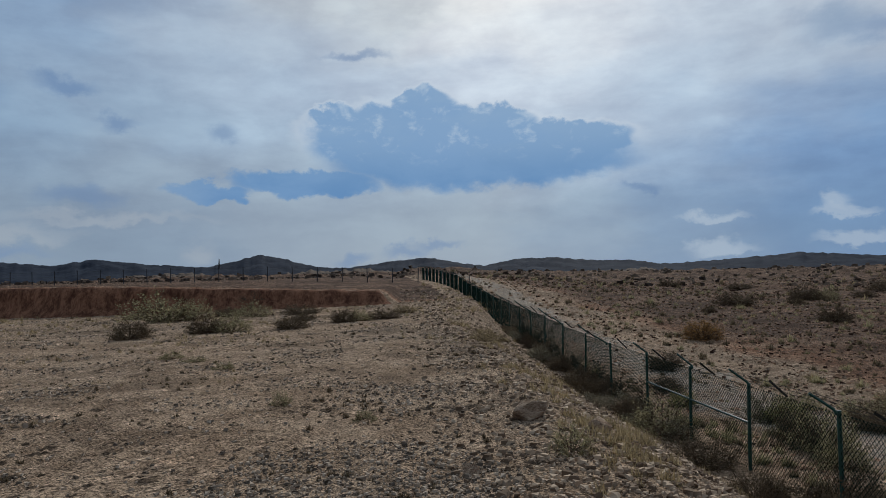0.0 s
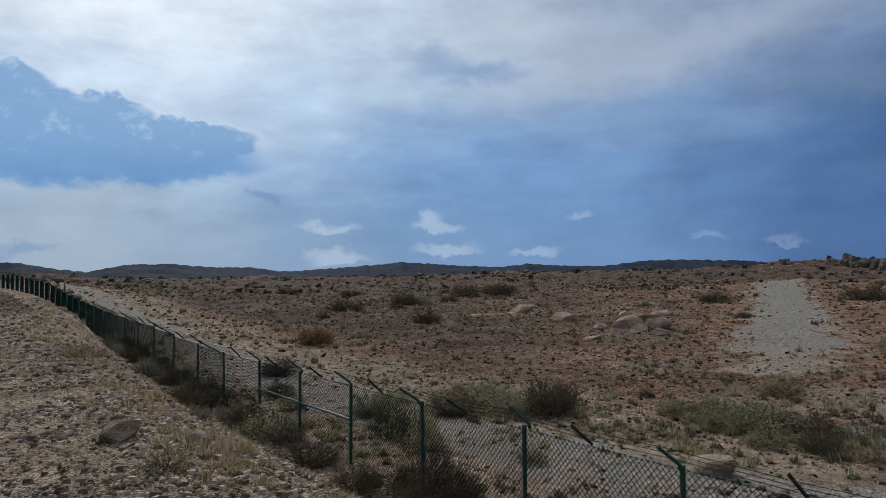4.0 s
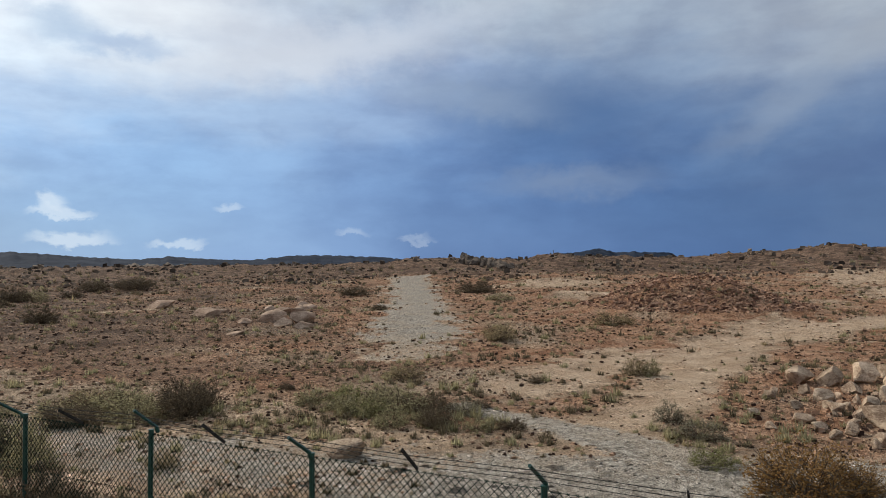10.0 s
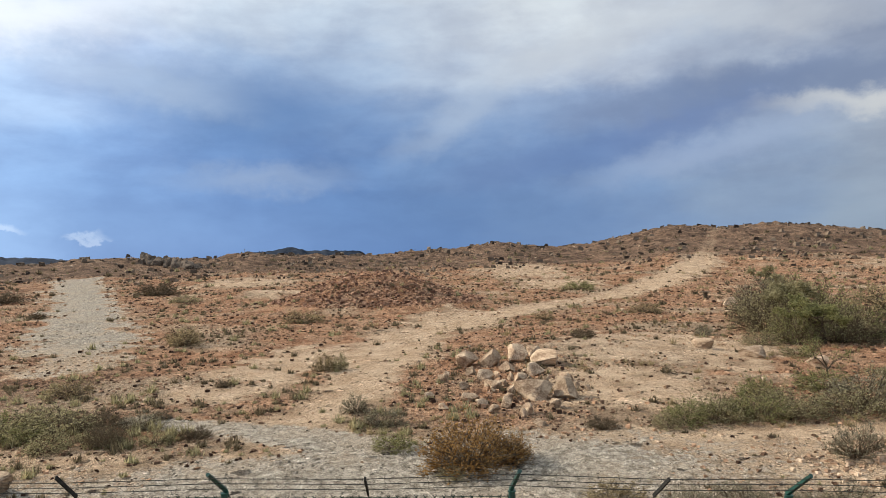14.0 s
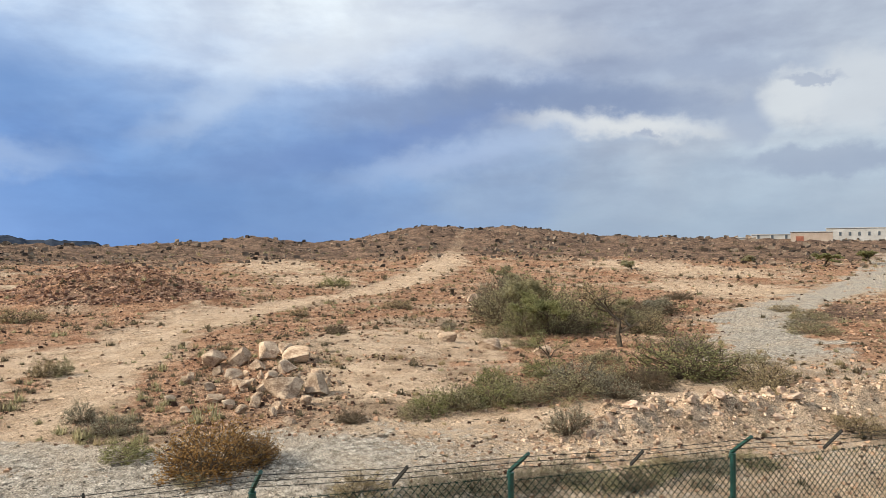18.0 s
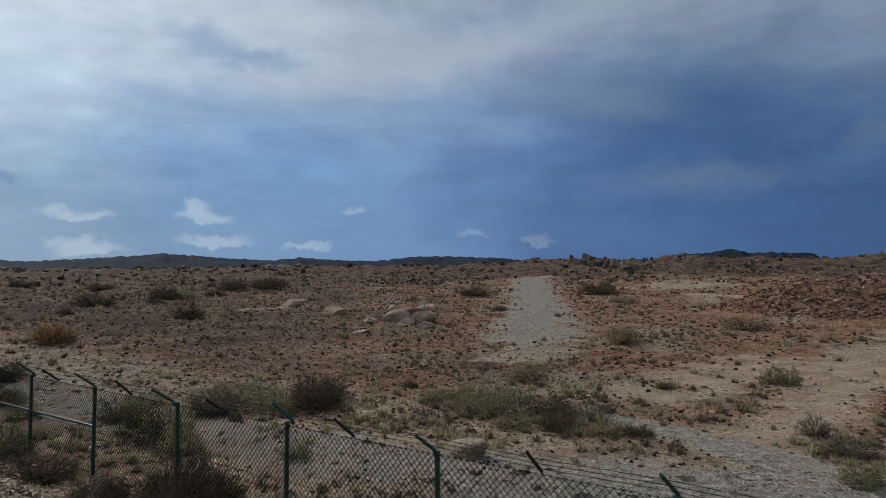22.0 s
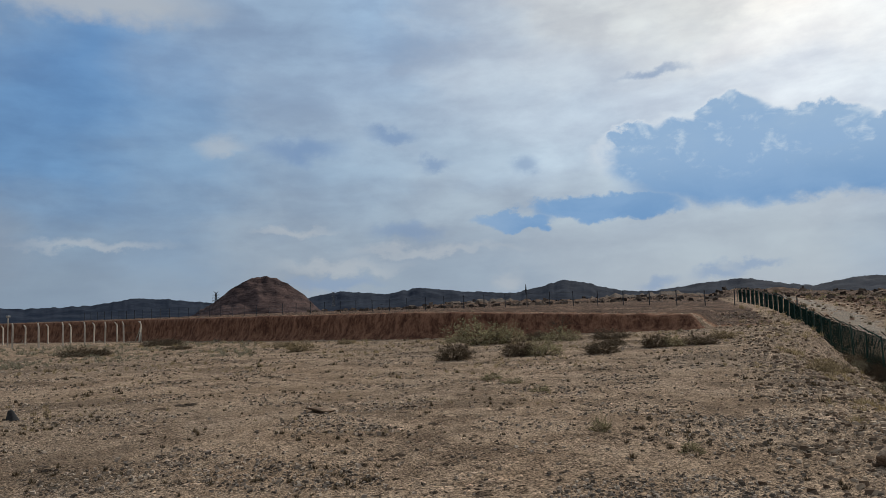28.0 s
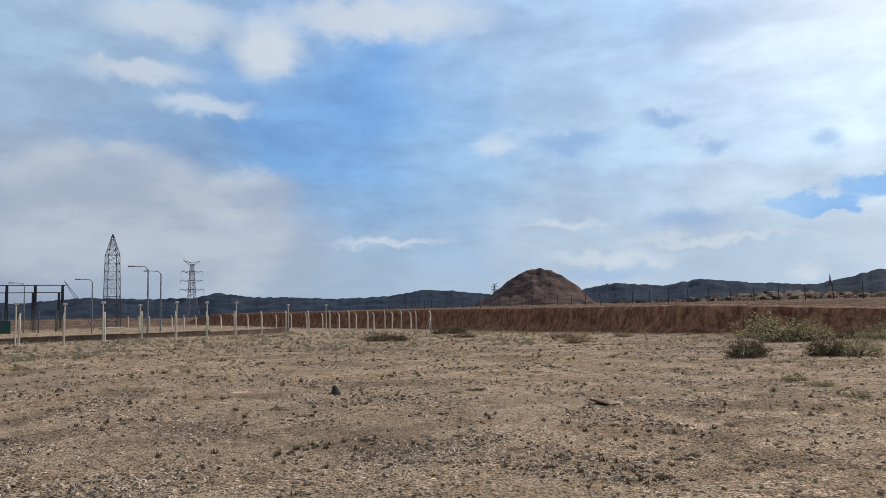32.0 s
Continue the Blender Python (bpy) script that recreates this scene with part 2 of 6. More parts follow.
# the large cumulus: flat dark base, lumpy lit rims, a tail to the east
cu = None
for az, el, w, h, rough in ((-3.2, 9.3, 12.4, 2.7, 0.55), (2.4, 11.0, 8.4, 3.0, 0.6), (1.3, 13.4, 2.9, 1.9, 0.5), (8.3, 12.6, 2.0, 1.4, 0.5), (-4.4, 12.2, 3.6, 1.5, 0.55), (-10, 10.6, 5.6, 1.8, 0.55), (11.0, 7.7, 6.5, 1.2, 0.6), (18.6, 6.9, 3.4, 0.9, 0.6)):
    s1 = blob(az, el, w, h, 0.42, 0.9, 0.2)
    cu = s1 if cu is None else k.math("MAXIMUM", cu, s1)
rim = k.math("MULTIPLY", k.step(cu, 0.02, 0.35), k.step(EL, 9.5, 12.0))
inner = k.step(cu, 0.2, k.step(EL, 7.0, 11.0, 1.0, 0.6))
lumps = k.noise(k.combine(AZ, k.math("MULTIPLY", EL, 1.5), 21.0), 0.55, 6.0, 0.6, 0.3)
shade = k.mix(k.step(EL, 6.4, 12.5), rgb(100, 142, 192, -1.3), rgb(134, 166, 204, -1.3))
shade = k.mix(k.math("MULTIPLY", k.step(billow, 0.38, 0.62), 0.55), shade, rgb(122, 158, 202, -1.3))
shade = k.mix(k.math("MULTIPLY", k.step(lumps, 0.50, 0.72), k.step(EL, 8.6, 11.5, 0.0, 0.8)), shade, rgb(176, 196, 220, -1.3))
col = over(col, rim, rgb(208, 219, 234, -1.25), 0.55)
col = over(col, k.math("MULTIPLY", inner, k.step(AZ, 23.0, 15.0, 0.7, 1.0)), shade, 0.93)
# grey shreds
for az, el, w, h, amount in ((36.3, 13.3, 2.9, 0.9, 0.8), (29.2, 14.6, 1.5, 0.6, 0.75), (25.2, 11.9, 1.3, 0.5, 0.65), (17.0, 11.4, 0.9, 0.8, 0.55), (-16.2, 6.8, 0.9, 0.35, 0.6), (7.0, 18.0, 2.4, 0.35, 0.6), (27.8, 6.5, 2.6, 0.6, 0.5), (-34.5, 16.4, 3.0, 0.8, 0.5)):
    col = over(col, blob(az, el, w, h, 0.75, 0.8), rgb(118, 148, 192, -1.1), amount)
for az, el, w, h in ((7.3, 1.5, 1.4, 0.45), (2.9, 1.9, 1.5, 0.5), (0.4, 2.7, 1.9, 0.4), (34, 2.4, 3.4, 0.6)):
    col = over(col, blob(az, el, w, h, 0.7, 0.8), rgb(124, 150, 188, -1.25), 0.6)
# small fair-weather clouds over the southern hills
for az, el, w, h in ((-21.9, 3.8, 2.1, 0.55), (-30.6, 3.9, 2.0, 0.5), (-30.4, 4.5, 0.9, 0.8), (-31.2, 1.9, 2.6, 0.7), (-22.0, 1.6, 2.6, 0.7), (-42.7, 4.5, 1.0, 0.45), (-38.2, 1.9, 2.2, 0.5), (-52.2, 2.7, 1.2, 0.4), (-57.5, 2.0, 1.4, 0.4)):
    far_off = min(1.0, max(0.35, 1.0 - (-28 - az) / 34))
    col = over(col, blob(az, el, w * 0.9, h * 0.8, 0.55, 0.9, 0.9), rgb(196, 210, 228, -1.1), 0.6 * far_off)
# bright low clouds in the east, the grey bank there and white puffs above the blue
for az, el, w, h in ((19.3, 1.9, 1.2, 0.9), (33.2, 3.6, 4.2, 0.6), (51.5, 5.3, 4.0, 0.4), (37.0, 6.6, 2.6, 0.35), (25.8, 4.7, 5.5, 0.45), (42.3, 13.0, 1.6, 0.8)):
    col = over(col, blob(az, el, w, h, 0.8, 0.9, 0.5), rgb(204, 214, 228, -0.75), 0.5)
bank_cloud = k.mix(k.step(n_mid, 0.32, 0.68), rgb(154, 169, 194, -0.7), rgb(180, 191, 209, -0.7))
for az, el, w, h in ((70, 5.2, 12.5, 4.6), (63, 9.2, 4.2, 2.4), (74, 10.0, 7, 3.0)):
    col = over(col, blob(az, el, w, h, 0.3, 0.7), bank_cloud, 0.8)
for az, el, w, h, amount in ((61.6, 20.6, 2.4, 2.2, 0.85), (52.5, 23.4, 8.0, 1.6, 0.8), (66.2, 16.2, 3.2, 0.7, 0.6), (71.5, 18.4, 4.0, 0.8, 0.6), (69, 22.2, 5.0, 1.4, 0.6)):
    col = over(col, blob(az, el, w, h, 0.55, 0.9), rgb(206, 216, 231, -0.6), amount)
# sky overhead and behind goes on as a light overcast
col = over(col, k.step(EL, 26.0, 50.0), rgb(200, 214, 232), 0.8)

bg = k.add("ShaderNodeBackground")
k.put(bg.inputs[0], col)
bg.inputs[1].default_value = 0.10
out = k.add("ShaderNodeOutputWorld")
k.link(bg.outputs[0], out.inputs[0])

lamp = bpy.data.lights.new("sun", "SUN")
lamp.energy, lamp.angle, lamp.color = 4.6, math.radians(2), (1.0, 0.93, 0.82)
sun = new("sun", lamp)
sun.matrix_world = look(SUN_DIR * 60, (0, 0, 0))
# ---------------------------------------------------------------- small tools
rng = random.Random(7)


def mesh_from(name, verts, faces, mats=(), face_mats=None, smooth=False):
    me = bpy.data.meshes.new(name)
    me.from_pydata(verts, [], faces)
    for m in mats:
        me.materials.append(m)
    if face_mats is not None:
        me.polygons.foreach_set("material_index", face_mats)
    if smooth:
        me.polygons.foreach_set("use_smooth", [True] * len(me.polygons))
    me.update()
    return me


def part(name, data, material, parent, label="", at=None):
    """Links a bmesh or a ready mesh as one mesh object under a thing or a part."""
    if isinstance(data, bmesh.types.BMesh):
        me = bpy.data.meshes.new(name)
        data.to_mesh(me)
        data.free()
        data = me
    if material is not None and not data.materials:
        data.materials.append(material)
    ob = new(name, data)
    ob.parent = parent
    if at is not None:
        ob.matrix_basis = at
    if label:
        ob["label"] = label
    return ob


def thing(name, m, label, category, group="", kind=""):
    ob = new(name)
    ob.empty_display_size = 0.2
    ob.matrix_basis = m
    return tagged(ob, label, category, group, kind)


def add_bar(bm, a, b, r0, r1=None, sides=6):
    """A tapered round bar from a to b in a bmesh."""
    a, b = Vector(a), Vector(b)
    r1 = r0 if r1 is None else r1
    turn = (b - a).to_track_quat("Z", "Y").to_matrix()
    rings = []
    for p, r in ((a, r0), (b, r1)):
        rings.append([bm.verts.new(p + turn @ Vector((r * math.cos(6.2832 * i / sides), r * math.sin(6.2832 * i / sides), 0))) for i in range(sides)])
    for i in range(sides):
        bm.faces.new((rings[0][i], rings[0][(i + 1) % sides], rings[1][(i + 1) % sides], rings[1][i]))
    bm.faces.new(rings[0][::-1])
    bm.faces.new(rings[1])


def add_box(bm, c, s, turn=None, bevel=0.0):
    """A box with centre c and full sizes s."""
    vs = []
    for x in (-0.5, 0.5):
        for y in (-0.5, 0.5):
            for z in (-0.5, 0.5):
                p = Vector((x * s[0], y * s[1], z * s[2]))
                vs.append(bm.verts.new(Vector(c) + (turn @ p if turn else p)))
    fs = [bm.faces.new([vs[i] for i in q]) for q in ((0, 1, 3, 2), (4, 6, 7, 5), (0, 4, 5, 1), (2, 3, 7, 6), (0, 2, 6, 4), (1, 5, 7, 3))]
    if bevel:
        es = list({e for f in fs for e in f.edges})
        bmesh.ops.bevel(bm, geom=es, offset=bevel, segments=1, affect="EDGES")


def zat(x, y):
    return float(ground_z(x, y))


# ---------------------------------------------------------------- materials
def surface(name, dark, light, rough=0.9, scale=6.0, bump=0.3, depth=0.01, metal=0.0, speck=0.0, per_object=0.0, fine=60.0, stretch=1.0):
    """A rough procedural surface with two scales of colour and relief."""
    m = bpy.data.materials.new(name)
    m.use_nodes = True
    q = Nodes(m.node_tree)
    p = q.add("ShaderNodeTexCoord").outputs["Object"]
    if stretch != 1.0:
        lay = q.add("ShaderNodeMapping")
        q.link(p, lay.inputs[0])
        lay.inputs["Scale"].default_value = (1.0, 1.0, stretch)
        p = lay.outputs[0]
    n1, n2 = q.noise(p, scale, 5.0, 0.6), q.noise(p, fine, 3.0, 0.6)
    f = q.math("ADD", q.math("MULTIPLY", n1, 0.65), q.math("MULTIPLY", n2, 0.35))
    c = q.mix(q.step(f, 0.36, 0.64), dark, light)
    if per_object:
        info = q.add("ShaderNodeObjectInfo")
        g = q.math("ADD", 1.0 - per_object / 2, q.math("MULTIPLY", info.outputs["Random"], per_object))
        c = q.mix(1.0, c, q.combine(g, g, g), "MULTIPLY")
    if speck:
        c = q.mix(q.math("MULTIPLY", q.step(q.noise(p, scale * 3.1, 3.0), 0.6, 0.7), speck), c, tuple(min(1, v * 1.7) for v in light))
    b = q.add("ShaderNodeBsdfPrincipled")
    q.put(b.inputs["Base Color"], c)
    b.inputs["Metallic"].default_value = metal
    if rough >= 0.85:
        b.inputs["Specular IOR Level"].default_value = 0.04
    q.put(b.inputs["Roughness"], q.step(n2, 0.2, 0.8, max(0.05, rough - 0.12), min(1, rough + 0.1)))
    if bump:
        bp = q.add("ShaderNodeBump")
        bp.inputs["Strength"].default_value, bp.inputs["Distance"].default_value = bump, depth
        q.put(bp.inputs["Height"], f)
        q.link(bp.outputs[0], b.inputs["Normal"])
    o = q.add("ShaderNodeOutputMaterial")
    q.link(b.outputs[0], o.inputs[0])
    return m


def island_surface(name, dark, light, rough=0.95, spread=0.5, through_light=0.0):
    """For joined stones and tufts: every island its own tone."""
    m = bpy.data.materials.new(name)
    m.use_nodes = True
    q = Nodes(m.node_tree)
    g = q.add("ShaderNodeNewGeometry").outputs["Random Per Island"]
    p = q.add("ShaderNodeTexCoord").outputs["Object"]
    n = q.noise(p, 14.0, 4.0)
    f = q.math("ADD", q.math("MULTIPLY", g, spread), q.math("MULTIPLY", n, 1 - spread))
    b = q.add("ShaderNodeBsdfPrincipled")
    q.put(b.inputs["Base Color"], q.mix(q.step(f, 0.2, 0.8), dark, light))
    b.inputs["Roughness"].default_value = rough
    b.inputs["Specular IOR Level"].default_value = 0.08
    o = q.add("ShaderNodeOutputMaterial")
    if through_light:
        tr = q.add("ShaderNodeBsdfTranslucent")
        q.put(tr.inputs[0], q.mix(q.step(f, 0.2, 0.8), tuple(min(1, v * 1.5) for v in dark), tuple(min(1, v * 1.4) for v in light)))
        ms = q.add("ShaderNodeMixShader")
        ms.inputs[0].default_value = through_light
        q.link(b.outputs[0], ms.inputs[1])
        q.link(tr.outputs[0], ms.inputs[2])
        q.link(ms.outputs[0], o.inputs[0])
    else:
        q.link(b.outputs[0], o.inputs[0])
    return m


green_paint = surface("green_painted_steel", (0.004, 0.035, 0.028), (0.012, 0.075, 0.06), 0.45, 9.0, 0.1, 0.002)
mesh_wire = surface("green_coated_wire", (0.006, 0.022, 0.018), (0.012, 0.038, 0.031), 0.92, 20.0, 0.0)
barbed = surface("dull_wire", (0.022, 0.022, 0.021), (0.05, 0.047, 0.043), 0.92, 30.0, 0.0)
# the far hills' rock, with the blue of distance haze put into its colour
hazy_hill_rock = surface("hazy_hill_rock", (0.012, 0.018, 0.032), (0.036, 0.044, 0.062), 1.0, 0.012, 0.6, 4.0, fine=0.09)
dome_rock = surface("dome_rock", (0.04, 0.028, 0.028), (0.135, 0.088, 0.078), 1.0, 0.035, 1.0, 5.0, fine=0.2, stretch=5.0)
bank_soil = surface("red_bank_soil", (0.085, 0.038, 0.024), (0.29, 0.145, 0.088), 1.0, 2.2, 1.0, 0.2, fine=11.0, stretch=0.35)
boulder_stone = surface("pale_boulder", (0.21, 0.135, 0.09), (0.56, 0.42, 0.30), 0.95, 2.2, 0.9, 0.08, per_object=0.45, fine=18.0)
slab_stone = surface("red_slab", (0.27, 0.175, 0.12), (0.58, 0.41, 0.30), 0.95, 2.0, 0.9, 0.1, per_object=0.4, fine=14.0)
dark_stone = surface("dark_outcrop", (0.085, 0.066, 0.054), (0.22, 0.17, 0.135), 0.95, 0.8, 0.8, 0.15, fine=6.0)
twig = surface("grey_twigs", (0.07, 0.05, 0.035), (0.17, 0.13, 0.09), 0.95, 8.0, 0.0, per_object=0.4)
bark = surface("thorn_bark", (0.05, 0.038, 0.028), (0.13, 0.10, 0.07), 0.95, 6.0, 0.5, 0.02)
leaf_olive = island_surface("olive_leaves", (0.13, 0.115, 0.062), (0.37, 0.325, 0.19), 0.8, through_light=0.55)
leaf_green = island_surface("green_leaves", (0.09, 0.09, 0.038), (0.29, 0.275, 0.125), 0.75, through_light=0.55)
leaf_dry = island_surface("dry_orange_twigs", (0.13, 0.065, 0.022), (0.34, 0.20, 0.08), 0.9, through_light=0.45)
leaf_straw = island_surface("straw", (0.17, 0.125, 0.065), (0.38, 0.30, 0.175), 0.9, through_light=0.45)
leaf_dark = island_surface("dark_scrub", (0.055, 0.041, 0.027), (0.17, 0.127, 0.08), 0.9, through_light=0.25)
leaf_scrub = island_surface("brown_scrub", (0.06, 0.047, 0.03), (0.20, 0.158, 0.10), 0.9, through_light=0.4)
leaf_grey = island_surface("grey_scrub", (0.11, 0.10, 0.07), (0.31, 0.275, 0.195), 0.9, through_light=0.5)
pebble_tan = island_surface("tan_pebbles", (0.15, 0.103, 0.07), (0.55, 0.415, 0.295), 0.95, 0.75)
yard_stone = island_surface("yard_pebbles", (0.12, 0.095, 0.074), (0.50, 0.395, 0.30), 0.95, 0.75)
pebble_red = island_surface("red_rubble", (0.05, 0.028, 0.02), (0.46, 0.285, 0.185), 0.95, 0.75)
spoil_rubble = island_surface("spoil_rubble", (0.10, 0.05, 0.035), (0.52, 0.31, 0.205), 0.95, 0.75)
ridge_stone = surface("pink_ridge_stone", (0.30, 0.19, 0.13), (0.60, 0.45, 0.335), 0.95, 2.2, 0.8, 0.06, per_object=0.4, fine=18.0)
ridge_rubble = island_surface("pink_rubble", (0.26, 0.165, 0.11), (0.62, 0.465, 0.34), 0.95, 0.75)
pebble_grey = island_surface("grey_gravel", (0.10, 0.083, 0.068), (0.52, 0.455, 0.38), 0.95, 0.8)
concrete = surface("aged_concrete", (0.42, 0.36, 0.29), (0.62, 0.55, 0.45), 0.9, 3.0, 0.3, 0.01, per_object=0.2)
galv = surface("galvanised_steel", (0.10, 0.11, 0.12), (0.22, 0.23, 0.25), 0.5, 4.0, 0.0, metal=0.7)
dark_steel = surface("dark_weathered_steel", (0.025, 0.026, 0.03), (0.06, 0.062, 0.068), 0.6, 4.0, 0.0, metal=0.4)
white_wall = surface("off_white_cladding", (0.32, 0.30, 0.275), (0.42, 0.395, 0.365), 0.8, 0.4, 0.1, 0.02, fine=3.0)
salmon_wall = surface("salmon_render", (0.34, 0.26, 0.205), (0.42, 0.33, 0.265), 0.9, 0.5, 0.1, 0.02, fine=4.0)
rust_door = surface("rusty_red_door", (0.20, 0.06, 0.035), (0.32, 0.11, 0.06), 0.8, 1.0, 0.1, 0.01)
black_rubber = surface("black_plastic", (0.010, 0.009, 0.009), (0.03, 0.026, 0.024), 0.6, 12.0, 0.3, 0.01)
brown_wall = surface("brown_block_wall", (0.09, 0.065, 0.05), (0.17, 0.125, 0.095), 0.95, 1.5, 0.3, 0.02)
glass_grey = surface("dusty_glass", (0.05, 0.06, 0.07), (0.10, 0.11, 0.12), 0.25, 2.0, 0.0)
rubble_dark = island_surface("dark_hill_rubble", (0.05, 0.036, 0.028), (0.21, 0.155, 0.115), 0.95, 0.75)


# ---------------------------------------------------------------- lie of the land
FENCE_AZ = math.radians(4.5)          # the fence runs this much left of the first view
FU = (-math.sin(FENCE_AZ), math.cos(FENCE_AZ))
FV = (math.cos(FENCE_AZ), math.sin(FENCE_AZ))
FENCE_V = 8.1                         # metres from the camera's stand to the fence line


def ss(a, b, x):
    k = np.clip((x - a) / (b - a), 0, 1)
    return k * k * (3 - 2 * k)


def wave(x, y, size, seed=0):
    """Cheap smooth noise for arrays, about -1..1."""
    s, a = 0.0, seed * 1.7
    for i in range(5):
        c, d = math.cos(a + i * 1.9), math.sin(a + i * 1.9)
        s = s + np.sin((x * c + y * d) * (1 + 0.37 * i) * 6.283 / size + i * 2.1 + seed + 1.3 * np.sin((y * c - x * d) * 6.283 / (size * 1.6) + i + seed))
    return s / 3.2


SKY_AZ = (-180, -140, -131, -125.7, -119, -116, -113.4, -110.5, -106.6, -103.1, -100, -97.1, -94.5, -92, -89.4, -86.5, -82.7, -79, -71.5, -68.6, -66, -61.3, -57, -55, -50, -44, -35, -24, -12, -4, 0, 8, 30, 50, 75, 100, 180)
SKY_EL = (0.48, 0.7, 1.05, 1.05, 1.25, 1.4, 1.8, 2.15, 1.9, 2.15, 1.6, 0.95, 0.7, 0.85, 1.2, 0.8, 0.65, 0.35, 0.5, 0.75, 0.35, 0.4, 0.45, 0.12, 0.0, 0.0, -0.08, -0.15, -0.05, 0.1, 0.15, 0.1, 0, 0, -0.2, -0.2, 0.6)
DROP_AZ = (-180, 0, 10, 25, 40, 48, 70, 100, 180)
DROP_G = (0.0, 0.0, 0.004, 0.010, 0.014, 0.014, 0.009, 0.010, 0.0)
RISE_U, RISE_Z = (26, 32.5, 36, 40, 44, 56, 64, 72, 79, 110, 170, 260), (0, 0.24, 0.43, 0.52, 0.6, 1.1, 1.5, 1.95, 2.6, 3.2, 3.0, 1.5)   # the land climbs along the fence
BANK = ((4, 42.5), (-8, 41.5), (-22, 42.5), (-43, 50.5), (-68, 61), (-140, 66), (-220, 82))   # foot of the cut bank


def bank_side(x, y):
    """Metres behind the foot of the bank (positive: up on the land behind)."""
    bx = [p[0] for p in BANK][::-1]
    by = [p[1] for p in BANK][::-1]
    return (y - np.interp(x, bx, by)) * 0.9


def ground_z(x, y):
    x, y = np.asarray(x, float), np.asarray(y, float)
    r = np.hypot(x, y) + 1e-6
    az = np.degrees(np.arctan2(-x, y))
    u, v = x * FU[0] + y * FU[1], x * FV[0] + y * FV[1]
    far = 1.6 + np.minimum(r, 420) * np.tan(np.radians(np.interp(az, SKY_AZ, SKY_EL)))
    # the yard on the camera's side, and the higher land behind its bank
    left = -np.interp(az, DROP_AZ, DROP_G) * np.clip(r - 6, 0, 110)
    b = bank_side(x, y)
    behind = 0.75 + 0.6 * ss(0, 25, -x) + (far - 1.3) * ss(5, 160, b)
    left = left + (behind - left) * np.maximum(ss(0.15, 1.2, b) * ss(2.6, 4.0, -x), ss(-2, 26, b) * ss(-12, -4, -x)) * (1 - ss(150, 200, -x))
    left = left + (far - left) * ss(170, 300, r) * (1 - ss(0, 1, b))
    # the desert beyond the fence
    right = -2.95 + (far + 2.95) * ss(55, 300, r)
    along = np.interp(u, RISE_U, RISE_Z) * (1 - ss(9, 60, v))
    right = right + along - 0.028 * np.clip(1 - u, 0, 12) * (1 - ss(9, 15, v))
    z = left + (right - left) * ss(1.6 + 3.6 * ss(22, 45, u), 7.6, v)
    z = z - ss(440, 900, r) * 12
    # heaps: the spoil mound, the rise under the boulders, the rubble ridge by the track
    z = z + 3.2 * np.exp(-(((x - 68) / 6.0) ** 2 + ((y - 13) / 8.2) ** 2) ** 1.2) * (1 + 0.08 * wave(x, y, 2.1, 9))
    z = z + 0.5 * np.exp(-((x - 33) / 7) ** 2 - ((y + 3) / 6) ** 2)
    z = z + 0.62 * np.exp(-((x - 15.9 - 0.12 * (-y - 8)) / 0.9) ** 2) * ss(6.5, 9, -y) * (1 - ss(20, 26, -y)) * (1 + 0.4 * wave(x, y, 1.6, 2))
    z = z + 0.9 * np.exp(-((x - 84) / 6) ** 2 - ((y - 30) / 8) ** 2)
    amp = 0.03 + 0.08 * ss(14, 40, v) + 0.45 * ss(60, 220, r) * ss(7, 20, v)
    z = z + amp * (wave(x, y, 17, 3) * 0.6 + wave(x, y, 6.1, 5) * 0.3)
    broken = np.maximum(ss(10, 40, v), 1.6 * ss(60, 130, b) * ss(-12, -2, az) * (1 - ss(22, 34, az)))
    z = z + (0.8 * wave(x, y, 34, 13) + 0.45 * wave(x, y, 12, 14)) * ss(150, 260, r) * broken * (1 - ss(430, 600, r))
    return z

# ---------------------------------------------------------------- ground
def near_path(x, y, pts):
    """Distance from a broken line whose points carry half widths: below 1 is on it."""
    best = np.full(np.shape(x), 9.0)
    for (ax, ay, aw), (bx, by, bw) in zip(pts[:-1], pts[1:]):
        dx, dy = bx - ax, by - ay
        q = np.clip(((x - ax) * dx + (y - ay) * dy) / (dx * dx + dy * dy), 0, 1)
        d = np.hypot(x - ax - q * dx, y - ay - q * dy) / (aw + (bw - aw) * q)
        best = np.minimum(best, d)
    return best


GRAVEL = (
    [(2, 170, 1.7), (6.5, 90, 1.8), (8.6, 40, 1.8), (11, 16, 2.0), (13.4, 6, 2.6), (14.6, -1, 3.9), (14.0, -9, 3.6), (14.5, -30, 4.6)],
    [(131, 86, 4.3), (62.5, 40, 3.4), (40, 26, 3.2), (34, 22, 2.9), (29, 19.5, 2.0)],
    [(19.8, 11, 0.5), (18.2, 6.5, 1.0), (16.8, 3.2, 1.1), (13.5, 0, 1.6)],
    [(13, -21, 4), (22, -21.6, 4.0), (26, -22.8, 3.2), (33, -27, 2.6), (40.5, -31.8, 2.6), (49, -42, 2.6), (58, -54, 3.0), (78, -85, 4.5), (130, -150, 6)],
)
